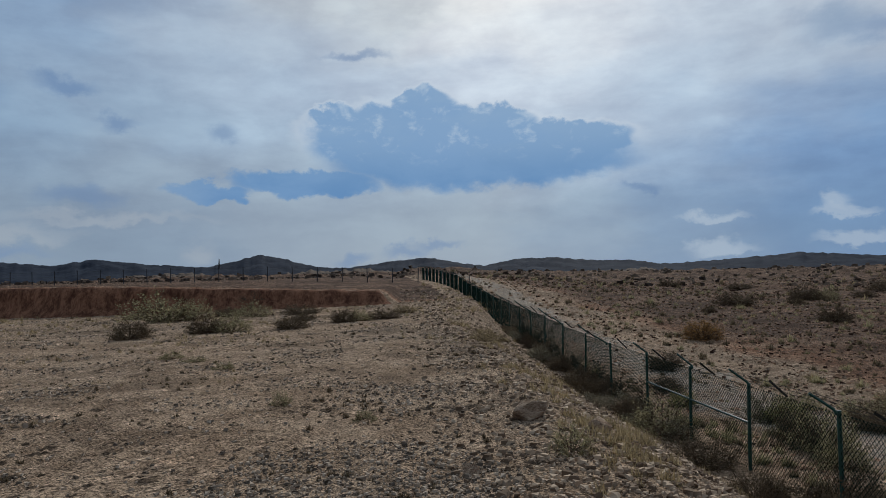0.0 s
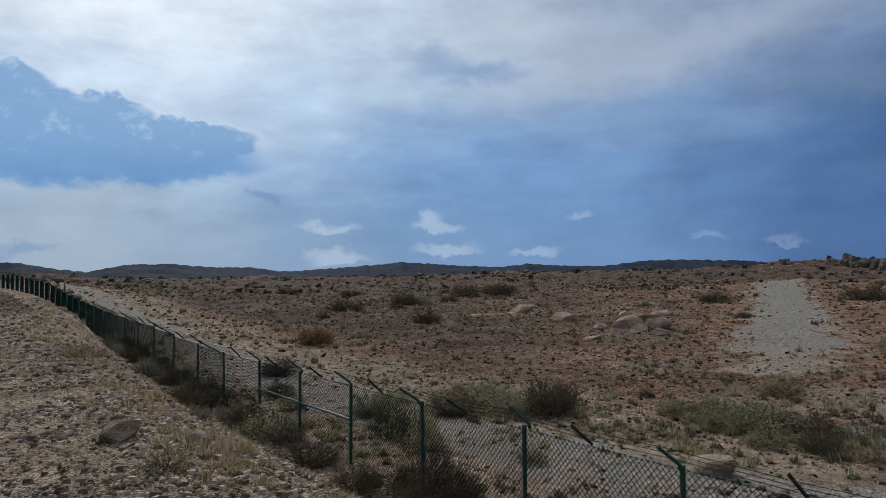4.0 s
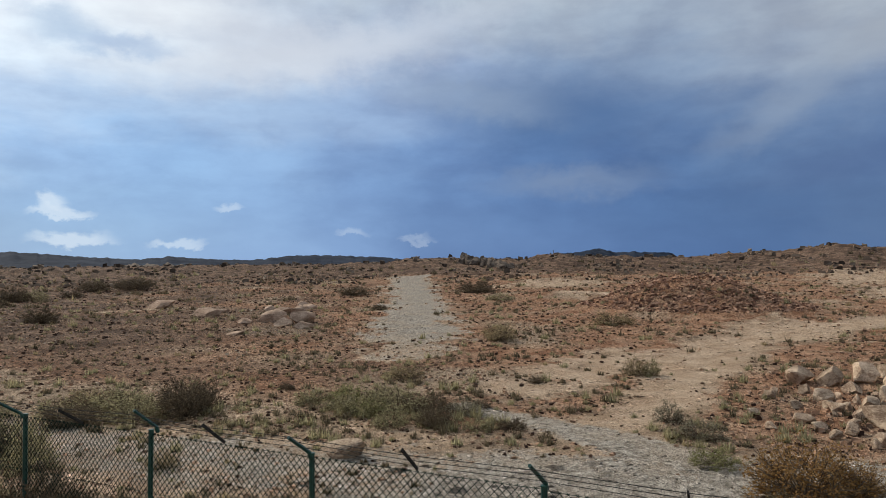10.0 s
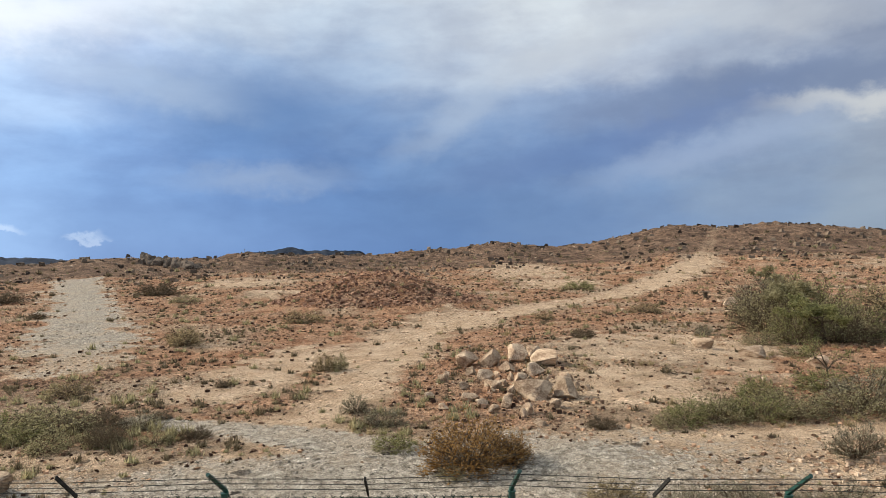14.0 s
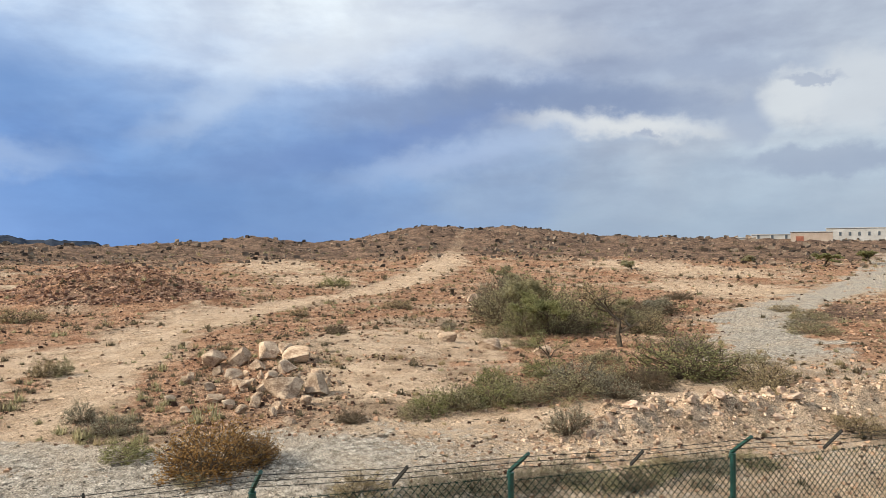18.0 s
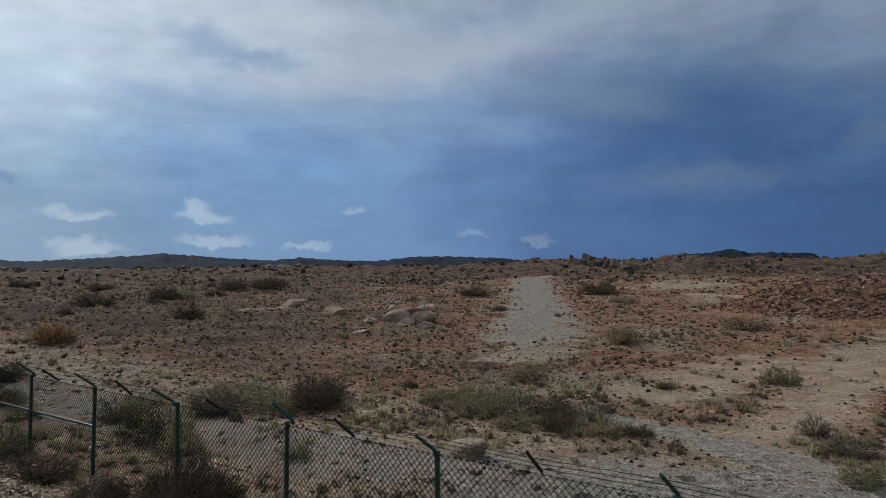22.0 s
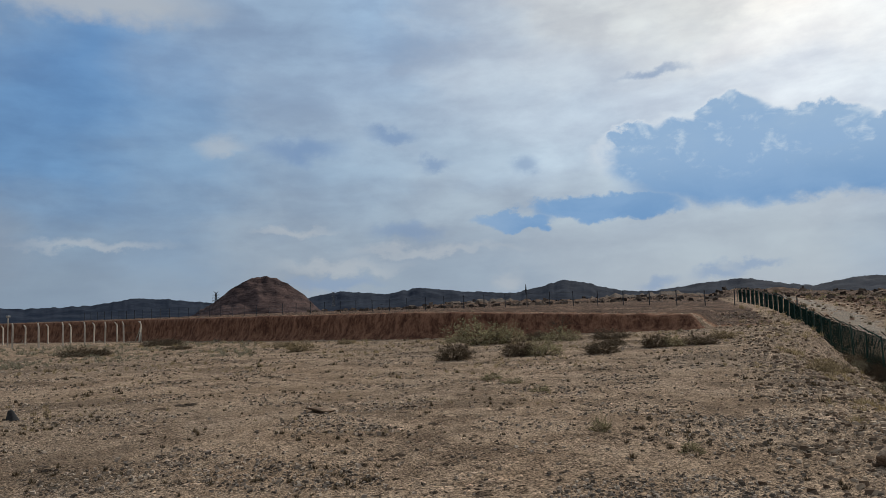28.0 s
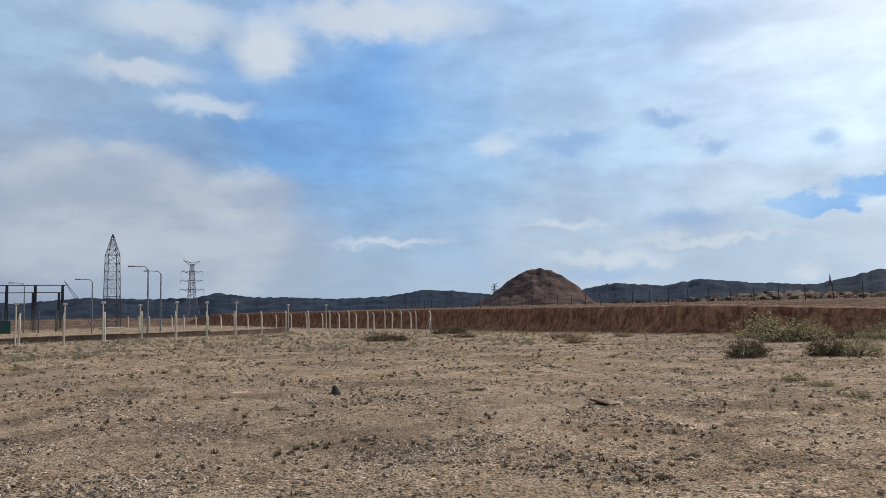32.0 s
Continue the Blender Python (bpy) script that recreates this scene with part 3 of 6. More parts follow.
TRACKS = (
    [(25.5, 5.6, 1.4), (29, 6.0, 2.0), (34, 6.4, 2.6), (43, 5.6, 2.8), (53, 2.4, 2.6), (65, -3.2, 2.4), (79, -12.4, 2.3), (104, -23.6, 4.0), (136, -36.6, 4.4), (180, -50.6, 2.0), (277, -82, 1.8), (330, -97, 2.0)],
    [(21, -15, 1.3), (18, -9, 1.4), (17.2, -3.3, 1.3), (15.8, 1.5, 1.2)],
    [(19.8, 5.8, 1.2), (24, 5.4, 1.5)],
)
# pale rock and sand fields: place and half sizes
PALE = ((14.5, -11, 4.5, 9), (34, -7, 9, 5.5), (118, 46, 17, 9), (140, -4, 26, 10), (104, -8, 14, 8), (85, 27, 7, 6), (70, -54, 20, 11), (112, -74, 32, 14), (52, 4, 12, 4.5), (30, 10, 9, 3), (44, 62, 11, 1.4), (24, -4, 4, 3))



def zones(x, y):
    """Shares of grey gravel, red stony soil, pale sand, and dark ground (stony land, and shade painted sunward) at a
    place.
    """
    x, y = np.asarray(x, float), np.asarray(y, float)
    u, v = x * FU[0] + y * FU[1], x * FV[0] + y * FV[1]
    r = np.hypot(x, y)
    jag = 0.16 * wave(x, y, 9, 10) + 0.14 * wave(x, y, 3.7, 11) + 0.1 * wave(x, y, 1.3, 12)
    rough = jag * (1 + 1.2 * ss(20, 32, r))
    gravel = np.zeros_like(x)
    for pts in GRAVEL:
        gravel = np.maximum(gravel, 1 - ss(0.5, 1.35, near_path(x, y, pts) + rough))
    sand = np.zeros_like(x)
    for pts in TRACKS:
        sand = np.maximum(sand, 1 - ss(0.35, 1.4, near_path(x, y, pts) * 0.85 + jag))
    sand = 0.88 * sand * (0.85 + 0.2 * wave(x, y, 2.6, 17)) * (1 - 0.5 * ss(150, 190, r))
    for px, py, pw, ph in PALE:
        d = np.hypot((x - px) / pw, (y - py) / ph)
        sand = np.maximum(sand, 0.85 * (1 - ss(0.5, 1.25, d + 1.5 * jag)) * (0.85 + 0.3 * wave(x, y, 3.3, 18)))
    ridge_line = np.exp(-((x - 15.9 - 0.12 * (-y - 8)) / 1.1) ** 2) * ss(6, 8.5, -y) * (1 - ss(20, 25, -y))
    sand = np.maximum(sand, 0.62 * ridge_line)
    gravel = gravel * (1 - 0.9 * ridge_line) * (1 - 0.6 * ss(2, 6, -y) * (1 - ss(19, 23, x + 0.2 * y)))
    red = ss(14, 22, v) * (0.74 + 0.5 * wave(x, y, 23, 4)) + ss(0, 3, bank_side(x, y)) * (v < 4)
    heap = np.exp(-np.hypot((x - 68) / 8, (y - 13) / 10) ** 4)
    red = np.maximum(red, heap)
    az = np.degrees(np.arctan2(-x, y))
    # az term: cloud shade painted into the desert sunward; the rest dark stony land
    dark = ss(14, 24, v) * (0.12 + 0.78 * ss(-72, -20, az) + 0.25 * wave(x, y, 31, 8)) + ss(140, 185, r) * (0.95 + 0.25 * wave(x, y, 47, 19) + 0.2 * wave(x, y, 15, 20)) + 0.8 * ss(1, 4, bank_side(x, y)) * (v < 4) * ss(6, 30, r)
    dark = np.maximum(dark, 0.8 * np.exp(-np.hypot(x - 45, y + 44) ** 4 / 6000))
    clean = (1 - gravel) * (1 - sand)
    gravel = gravel * (1 - 0.55 * np.exp(-(np.hypot(x - 31, y - 20.5) / 5.5) ** 2))
    gravel = gravel * (1 - 0.5 * ss(4, 9, u) * (1 - ss(16, 19, v)) * (0.6 + 0.4 * wave(x, y, 3.1, 23)))
    return 0.92 * gravel, np.clip(red, 0, 1) * clean, sand * (1 - gravel), np.clip(dark, 0, 0.9) * clean


az_steps = np.concatenate([np.arange(-146, 86, 0.3), np.arange(86, 214, 4.0)])
rings = np.concatenate([[0.002, 0.4, 1.0, 1.6, 2.2], np.geomspace(2.6, 700, 330), np.geomspace(760, 4700, 14)])
A, R = np.meshgrid(np.radians(az_steps), rings)
GX, GY = -np.sin(A) * R, np.cos(A) * R
GZ = ground_z(GX, GY)
# stony unevenness that the grid can carry
GZ = GZ + (0.025 + 0.05 * ss(20, 60, R) + 0.25 * ss(100, 300, R)) * np.random.RandomState(3).normal(0, 0.4, GX.shape) * ss(4, 9, R)
na, nr = len(az_steps), len(rings)
verts = np.stack([GX, GY, GZ], -1).reshape(-1, 3)
i, j = np.meshgrid(np.arange(nr - 1), np.arange(na), indexing="ij")
j2 = (j + 1) % na
quads = np.stack([i * na + j, i * na + j2, (i + 1) * na + j2, (i + 1) * na + j], -1).reshape(-1, 4)[:, ::-1]
me = bpy.data.meshes.new("ground")
me.vertices.add(len(verts))
me.vertices.foreach_set("co", verts.ravel())
me.loops.add(quads.size)
me.loops.foreach_set("vertex_index", quads.ravel().astype(np.int32))
me.polygons.add(len(quads))
me.polygons.foreach_set("loop_start", np.arange(0, quads.size, 4, dtype=np.int32))
me.polygons.foreach_set("use_smooth", np.ones(len(quads), bool))
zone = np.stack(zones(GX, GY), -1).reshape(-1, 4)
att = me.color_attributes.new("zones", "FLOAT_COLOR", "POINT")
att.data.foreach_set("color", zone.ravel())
me.update(calc_edges=True)
me.validate()
ground = tagged(new("ground", me), "stony desert ground of tan sand, gravel and reddish soil", "ground", kind="structure")

m = bpy.data.materials.new("desert_ground")
m.use_nodes = True
q = Nodes(m.node_tree)
P = q.add("ShaderNodeTexCoord").outputs["Object"]
att = q.add("ShaderNodeVertexColor")
att.layer_name = "zones"
sp = q.add("ShaderNodeSeparateColor")
q.link(att.outputs[0], sp.inputs[0])
big, mid, small, grit = q.noise(P, 0.09, 4.0, 0.6), q.noise(P, 0.7, 5.0, 0.6), q.noise(P, 5.0, 5.0, 0.65), q.noise(P, 34.0, 4.0, 0.7)
tan = q.mix(q.step(mid, 0.35, 0.65), (0.33, 0.228, 0.15), (0.50, 0.362, 0.248))
tan = q.mix(q.math("MULTIPLY", q.step(big, 0.45, 0.6), 0.45), tan, (0.29, 0.22, 0.16))
worn = q.noise(P, 0.32, 6.0, 0.65)
tan = q.mix(q.math("MULTIPLY", q.step(worn, 0.52, 0.60), 0.55), tan, (0.15, 0.105, 0.072))
tan = q.mix(q.math("MULTIPLY", q.step(small, 0.48, 0.6), 0.42), tan, (0.15, 0.095, 0.06))
soil = q.mix(q.step(mid, 0.35, 0.65), (0.225, 0.108, 0.06), (0.41, 0.232, 0.142))
soil = q.mix(q.math("MULTIPLY", q.step(worn, 0.48, 0.6), 0.4), soil, (0.38, 0.27, 0.185))
soil = q.mix(q.math("MULTIPLY", q.step(small, 0.5, 0.6), 0.6), soil, (0.125, 0.072, 0.046))
gravel = q.mix(q.step(small, 0.35, 0.65), (0.20, 0.168, 0.135), (0.46, 0.40, 0.33))
gravel = q.mix(q.math("MULTIPLY", q.step(worn, 0.46, 0.6), 0.5), gravel, (0.40, 0.315, 0.235))
sand = q.mix(q.step(mid, 0.3, 0.7), (0.405, 0.275, 0.178), (0.56, 0.415, 0.292))
sand = q.mix(q.math("MULTIPLY", q.step(small, 0.52, 0.64), 0.5), sand, (0.27, 0.175, 0.115))
edge = q.math("MULTIPLY", q.math("SUBTRACT", small, 0.5), 0.9)
c = q.mix(q.step(q.math("ADD", sp.outputs[1], edge), 0.3, 0.7), tan, soil)
# tone of the dark stony land, and of the shade painted in sunward
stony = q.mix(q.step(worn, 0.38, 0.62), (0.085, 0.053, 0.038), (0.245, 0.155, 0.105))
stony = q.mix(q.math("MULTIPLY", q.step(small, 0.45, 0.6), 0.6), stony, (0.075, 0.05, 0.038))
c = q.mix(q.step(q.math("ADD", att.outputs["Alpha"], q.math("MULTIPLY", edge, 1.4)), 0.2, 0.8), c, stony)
c = q.mix(q.step(q.math("ADD", sp.outputs[2], q.math("MULTIPLY", edge, 1.3)), 0.3, 0.9), c, sand)
c = q.mix(q.step(q.math("ADD", sp.outputs[0], q.math("MULTIPLY", edge, 1.5)), 0.25, 0.8), c, gravel)


def pebbles(scale, share):
    """Tone and height of small stones lying on the ground."""
    n = q.add("ShaderNodeTexVoronoi")
    q.put(n.inputs["Vector"], P)
    n.inputs["Scale"].default_value = scale
    s3 = q.add("ShaderNodeSeparateColor")
    q.link(n.outputs["Color"], s3.inputs[0])
    mask = q.math("MULTIPLY", q.step(n.outputs["Distance"], 0.46, 0.30), q.step(s3.outputs[1], 1 - share, 1.02 - share))
    return mask, s3.outputs[0]


bare = q.step(q.noise(P, 0.45, 5.0, 0.6, 0.3), 0.42, 0.55, 0.12, 1.0)
lift = None
for scale, share in ((1.7, 0.10), (4.0, 0.22), (9.0, 0.45), (22.0, 0.6)):
    mask, tone = pebbles(scale, share)
    mask = q.math("MULTIPLY", mask, bare)
    g3 = q.step(tone, 0.1, 0.9, 0.24, 1.6)
    stone_col = q.mix(1.0, c, q.combine(g3, g3, q.math("MULTIPLY", g3, 1.02)), "MULTIPLY")
    c = q.mix(mask, c, stone_col)
    up = q.math("MULTIPLY", mask, 0.11 / scale * 1.6)
    lift = up if lift is None else q.math("ADD", lift, up)
pale = q.noise(P, 0.21, 6.0, 0.7, 0.6)
c = q.mix(q.math("MULTIPLY", q.step(pale, 0.58, 0.68), 0.4), c, (0.42, 0.315, 0.22))
gr = q.step(grit, 0.34, 0.66, 0.2, 1.5)
c = q.mix(1.0, c, q.combine(gr, gr, gr), "MULTIPLY")
b = q.add("ShaderNodeBsdfPrincipled")
q.put(b.inputs["Base Color"], c)
b.inputs["Roughness"].default_value = 1.0
b.inputs["Specular IOR Level"].default_value = 0.04
h = q.math("ADD", lift, q.math("ADD", q.math("MULTIPLY", small, 0.10), q.math("MULTIPLY", grit, 0.03)))
bp = q.add("ShaderNodeBump")
bp.inputs["Strength"].default_value, bp.inputs["Distance"].default_value = 0.9, 1.0
q.put(bp.inputs["Height"], h)
q.link(bp.outputs[0], b.inputs["Normal"])
o = q.add("ShaderNodeOutputMaterial")
q.link(b.outputs[0], o.inputs[0])
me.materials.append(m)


# ---------------------------------------------------------------- far hills
def ridge(name, dist, profile, depth, material, label, rough=1.0, foot=-14.0):
    """A range of hills: a crest at a distance, with elevations in degrees along azimuths, falling to both sides."""
    azs = np.arange(profile[0][0], profile[-1][0], 0.12)
    el = np.interp(azs, [p[0] for p in profile], [p[1] for p in profile])
    ker = np.hanning(9)
    el = np.convolve(np.pad(el, 4, mode="edge"), ker / ker.sum(), "valid")
    crest = 1.6 + dist * np.tan(np.radians(el)) + rough * dist * 0.0007 * (wave(azs, azs * 0, 1.7, 5) + 0.7 * wave(azs, azs * 0, 0.7, 2))
    ts = np.linspace(-1, 1, 29)
    verts = []
    for t in ts:
        rr = dist + depth * t
        fall = (1 - abs(t)) ** 0.9
        along = np.radians(azs) * dist
        wob = (0.11 * wave(along, along * 0 + rr * 1.3, depth * 0.55, 3) + 0.07 * wave(along, along * 0 + rr, depth * 0.22, 7)) * (1 - abs(t)) * (abs(t) > 0.01)
        z = foot + (crest - foot) * np.clip(fall + wob, 0, 1)
        ra = np.radians(azs)
        verts.append(np.stack([-np.sin(ra) * rr, np.cos(ra) * rr, z], -1))
    n = len(azs)
    V = np.concatenate(verts)
    faces = [(a * n + b, a * n + b + 1, (a + 1) * n + b + 1, (a + 1) * n + b) for a in range(len(ts) - 1) for b in range(n - 1)]
    return tagged(new(name, mesh_from(name, V.tolist(), faces, [material], smooth=True)), label, "hills", kind="structure")


# the south and west ranges wear the rock colour with haze painted in
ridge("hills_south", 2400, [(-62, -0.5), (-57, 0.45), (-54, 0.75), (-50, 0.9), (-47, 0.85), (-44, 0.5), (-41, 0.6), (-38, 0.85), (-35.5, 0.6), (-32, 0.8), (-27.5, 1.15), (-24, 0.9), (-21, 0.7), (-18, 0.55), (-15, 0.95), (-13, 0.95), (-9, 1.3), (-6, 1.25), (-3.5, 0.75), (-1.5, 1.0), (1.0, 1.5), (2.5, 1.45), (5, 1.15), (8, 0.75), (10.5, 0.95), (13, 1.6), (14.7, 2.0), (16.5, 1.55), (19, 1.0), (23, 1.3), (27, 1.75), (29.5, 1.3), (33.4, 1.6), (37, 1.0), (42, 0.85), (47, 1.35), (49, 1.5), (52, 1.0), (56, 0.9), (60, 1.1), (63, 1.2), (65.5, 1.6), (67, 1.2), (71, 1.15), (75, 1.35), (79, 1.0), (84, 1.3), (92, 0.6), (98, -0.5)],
      500, hazy_hill_rock, "range of distant rocky hills in hazy blue-grey")
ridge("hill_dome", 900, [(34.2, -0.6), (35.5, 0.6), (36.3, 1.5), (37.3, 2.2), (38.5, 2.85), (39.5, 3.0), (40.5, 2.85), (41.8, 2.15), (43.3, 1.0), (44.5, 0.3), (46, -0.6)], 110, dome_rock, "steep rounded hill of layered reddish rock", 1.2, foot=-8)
ridge("hills_west", 2100, [(-79.5, -0.3), (-78, 0.85), (-75.4, 0.95), (-73.6, 0.95), (-72.4, 1.3), (-70.8, 1.0), (-69.2, 0.9), (-68.5, -0.3)], 200, hazy_hill_rock, "distant haze-grey hills with a pointed top")
for a0, a1, top, dist in ((1.5, 15.5, 0.72, 560), (16.5, 27, 0.6, 640), (-4.5, 2.2, 0.55, 600), (-19, -12.5, 0.25, 560), (-40, -33, 0.3, 620)):
    w = a1 - a0
    ridge("hills_low", dist, [(a0, -0.6), (a0 + 0.2 * w, top * 0.5), (a0 + 0.35 * w, top), (a0 + 0.5 * w, top * 0.75), (a0 + 0.68 * w, top * 0.9), (a0 + 0.85 * w, top * 0.4), (a1, -0.6)], 60, dark_stone, "low dark brown rocky rise on the plain", 3.0, foot=-5)

# ---------------------------------------------------------------- chain-link fence along the track
def chain_panel(w, h, step=0.095, r=0.0047):
    """Two families of slanting wires, with a straight wire along top, middle and foot."""
    V, F = [], []

    def wire(a, b, rr=r):
        n = len(V)
        a, b = Vector(a), Vector(b)
        side = (b - a).normalized().cross(Vector((0, 1, 0))) * rr
        for p in (a, b):
            V.extend([tuple(p + side), tuple(p - side * 0.5 + Vector((0, rr, 0))), tuple(p - side * 0.5 - Vector((0, rr, 0)))])
        for i in range(3):
            F.append((n + i, n + (i + 1) % 3, n + 3 + (i + 1) % 3, n + 3 + i))

    rise = 1.15
    s = -h / rise
    while s < w:
        for sign in (1, -1):
            x0, x1 = s, s + h / rise
            z0, z1 = 0.0, h
            if x0 < 0:
                z0, x0 = -x0 * rise, 0.0
            if x1 > w:
                z1, x1 = h - (x1 - w) * rise, w
            if x1 > x0 + 0.005:
                y = 0.003 * sign
                if sign > 0:
                    wire((x0, y, z0), (x1, y, z1))
                else:
                    wire((w - x0, y, z0), (w - x1, y, z1))
        s += step
    for z in (0.03, h / 2, h - 0.02):
        wire((0, 0, z), (w, 0, z), 0.004)
    return mesh_from("chain_link", V, F, [mesh_wire])


POST_H, GAP = 1.98, 3.0
fence = thing("chain_link_fence", pose(0, 0, 0), "long green chain-link fence with cranked posts and barbed wire", "fence")
panel, far_panel = chain_panel(GAP, POST_H - 0.08), chain_panel(GAP, POST_H - 0.08, 0.095, 0.0065)
bm = bmesh.new()
add_bar(bm, (0, 0, -0.5), (0, 0, POST_H), 0.04, sides=10)
add_bar(bm, (0, 0, POST_H), (0, 0, POST_H + 0.015), 0.046, sides=10)
post_mesh = bpy.data.meshes.new("post")
bm.to_mesh(post_mesh)
bm.free()
post_mesh.materials.append(green_paint)
bm = bmesh.new()
ARM = Vector((-0.47, 0, 0.34))
add_bar(bm, (0, 0, POST_H - 0.05), (-0.03, 0, POST_H + 0.03), 0.034, 0.03, 6)
add_bar(bm, (-0.03, 0, POST_H + 0.03), ARM + Vector((0, 0, POST_H)), 0.03, 0.025, 5)
arm_mesh = bpy.data.meshes.new("arm")
bm.to_mesh(arm_mesh)
bm.free()
arm_mesh.materials.append(green_paint)


bm = bmesh.new()
add_box(bm, (-0.2, 0, 0.17), (0.045, 0.02, 0.5), Matrix.Rotation(radians(-49), 3, "Y"), 0.004)
spacer_mesh = bpy.data.meshes.new("spacer")
bm.to_mesh(spacer_mesh)
bm.free()
spacer_mesh.materials.append(barbed)


def fence_at(s):
    """Place on the fence line s metres along it."""
    bend = 0.001 * max(0.0, s - 60) ** 2
    x, y = FU[0] * s + FV[0] * (FENCE_V - bend), FU[1] * s + FV[1] * (FENCE_V - bend)
    return x, y


tops = []
NEAR_POSTS = (-7.17, -3.75, -0.65, 2.66, 5.97, 9.14, 12.25, 15.45, 18.5, 21.6, 25.1, 28.5, 32.2, 35.9, 39.3)
STATIONS = [-7.17 - 3.3 * n for n in range(12, 0, -1)] + list(NEAR_POSTS) + [39.3 + 3.5 * n for n in range(1, 22)]
for n, s in enumerate(STATIONS):
    x, y = fence_at(s)
    z = zat(x, y) - 0.04
    fr = random.Random(n)
    lean = pose(x, y, z, fr.uniform(-1.2, 1.2), fr.uniform(-1.5, 1.5), 4.5)
    post = part("post", post_mesh, None, fence, at=lean)
    part("arm", arm_mesh, None, post, at=pose(0, 0, 0, 0, fr.uniform(-4, 4), fr.uniform(-10, 10)))
    top = lean @ Vector((0, 0, POST_H))
    tops.append((lean, z))
for along, (a, za), (b, zb) in zip(STATIONS, tops[:-1], tops[1:]):
    pa, pb = a.translation, b.translation
    d = pb - pa
    m = Matrix(((d.x / GAP, FV[0], 0, pa.x), (d.y / GAP, FV[1], 0, pa.y), (d.z / GAP, 0, 1, pa.z + 0.05), (0, 0, 0, 1)))
    part("chain_link", far_panel if along > 24 else panel, None, fence, at=m)
    mid = (pa + pb) / 2 + Vector((0, 0, POST_H - 0.02))
    part("spacer", spacer_mesh, None, fence, "dark steel bar tied to the wires", at=Matrix.Translation(mid) @ pose(0, 0, 0, 0, rng.uniform(-6, 6), 4.5 + rng.uniform(-15, 15)))
# rails on both sides of the strainer post
home = min(range(len(STATIONS)), key=lambda n: abs(STATIONS[n] - 18.5))
for other in (home - 1, home + 1):
    a, b = tops[home][0], tops[other][0]
    bm = bmesh.new()
    add_bar(bm, a @ Vector((0, 0, 1.1)), b @ Vector((0, 0, 1.1)), 0.03, sides=8)
    part("rail", bm, green_paint, fence)
for share in (0.35, 0.68, 0.98):
    bm = bmesh.new()
    for (a, za), (b, zb) in zip(tops[:-1], tops[1:]):
        p0, p1 = a @ (ARM * share + Vector((0, 0, POST_H))), b @ (ARM * share + Vector((0, 0, POST_H)))
        sag = (p0 + p1) / 2 - Vector((0, 0, 0.03))
        add_bar(bm, p0, sag, 0.005, sides=3)
        add_bar(bm, sag, p1, 0.005, sides=3)
        for i in range(14):
            q0 = p0.lerp(sag, i / 7) if i < 7 else sag.lerp(p1, i / 7 - 1)
            add_bar(bm, q0 - Vector((0.012, 0, 0.016)), q0 + Vector((0.012, 0, 0.016)), 0.003, sides=3)
    part("barbed_wire", bm, barbed, fence, "thin barbed wire strand")
# ---------------------------------------------------------------- cut bank behind the yard
def bank_mesh():
    xs = np.arange(-2.5, -200, -0.3)
    bx, by = [p[0] for p in BANK][::-1], [p[1] for p in BANK][::-1]
    rows = []
    prof = ((-1.4, -0.1), (-0.5, 0.05), (-0.15, 0.30), (0.0, 0.62), (0.12, 0.85), (0.22, 1.0), (0.9, 1.03), (2.2, 0.98))
    ys = np.interp(xs, bx, by) + 0.3 * wave(xs, xs * 0, 11, 2)
    end = ss(2.9, 4.0, -xs) * (1 - ss(170, 198, -xs))
    for dy, h in prof:
        y = ys + dy * 1.3 + (0.1 * wave(xs, xs * 0 + h * 3, 2.3, 6) + 0.09 * wave(xs, xs * 0 + h * 5, 0.9, 9)) * (0.2 < h < 1)
        low = ground_z(xs, ys - 1.8)
        high = ground_z(xs, ys + 4.0) + 0.04 * wave(xs, xs * 0, 3.1, 8)
        high = low + (high - low) * end
        z = low + (high - low) * h - 0.05
        rows.append(np.stack([xs, y, z], -1))
    n = len(xs)
    V = np.concatenate(rows)
    F = [(a * n + b, (a + 1) * n + b, (a + 1) * n + b + 1, a * n + b + 1) for a in range(len(prof) - 1) for b in range(n - 1)]
    return mesh_from("earth_bank", V.tolist(), F, [bank_soil], smooth=True)


tagged(new("earth_bank", bank_mesh()), "steep cut bank of dark red-brown soil edging the yard", "bank", kind="structure")
# ---------------------------------------------------------------- posts, masts and buildings
def cranked_post_mesh():
    """A square concrete post with a bent head."""
    bm = bmesh.new()
    prof = [(0, -0.4, 0.075), (0, 1.95, 0.065), (0.06, 2.1, 0.06), (0.27, 2.36, 0.05)]
    rings = []
    for x, z, h in prof:
        rings.append([bm.verts.new((x + a * h, b * h, z)) for a, b in ((-1, -1), (1, -1), (1, 1), (-1, 1))])
    for r0, r1 in zip(rings[:-1], rings[1:]):
        for i in range(4):
            bm.faces.new((r0[i], r0[(i + 1) % 4], r1[(i + 1) % 4], r1[i]))
    bm.faces.new(rings[-1])
    bmesh.ops.bevel(bm, geom=[e for e in bm.edges if abs(e.verts[0].co.z - e.verts[1].co.z) > 0.1], offset=0.012, segments=1, affect="EDGES")
    me = bpy.data.meshes.new("post")
    bm.to_mesh(me)
    bm.free()
    me.materials.append(concrete)
    return me


CPOST = cranked_post_mesh()


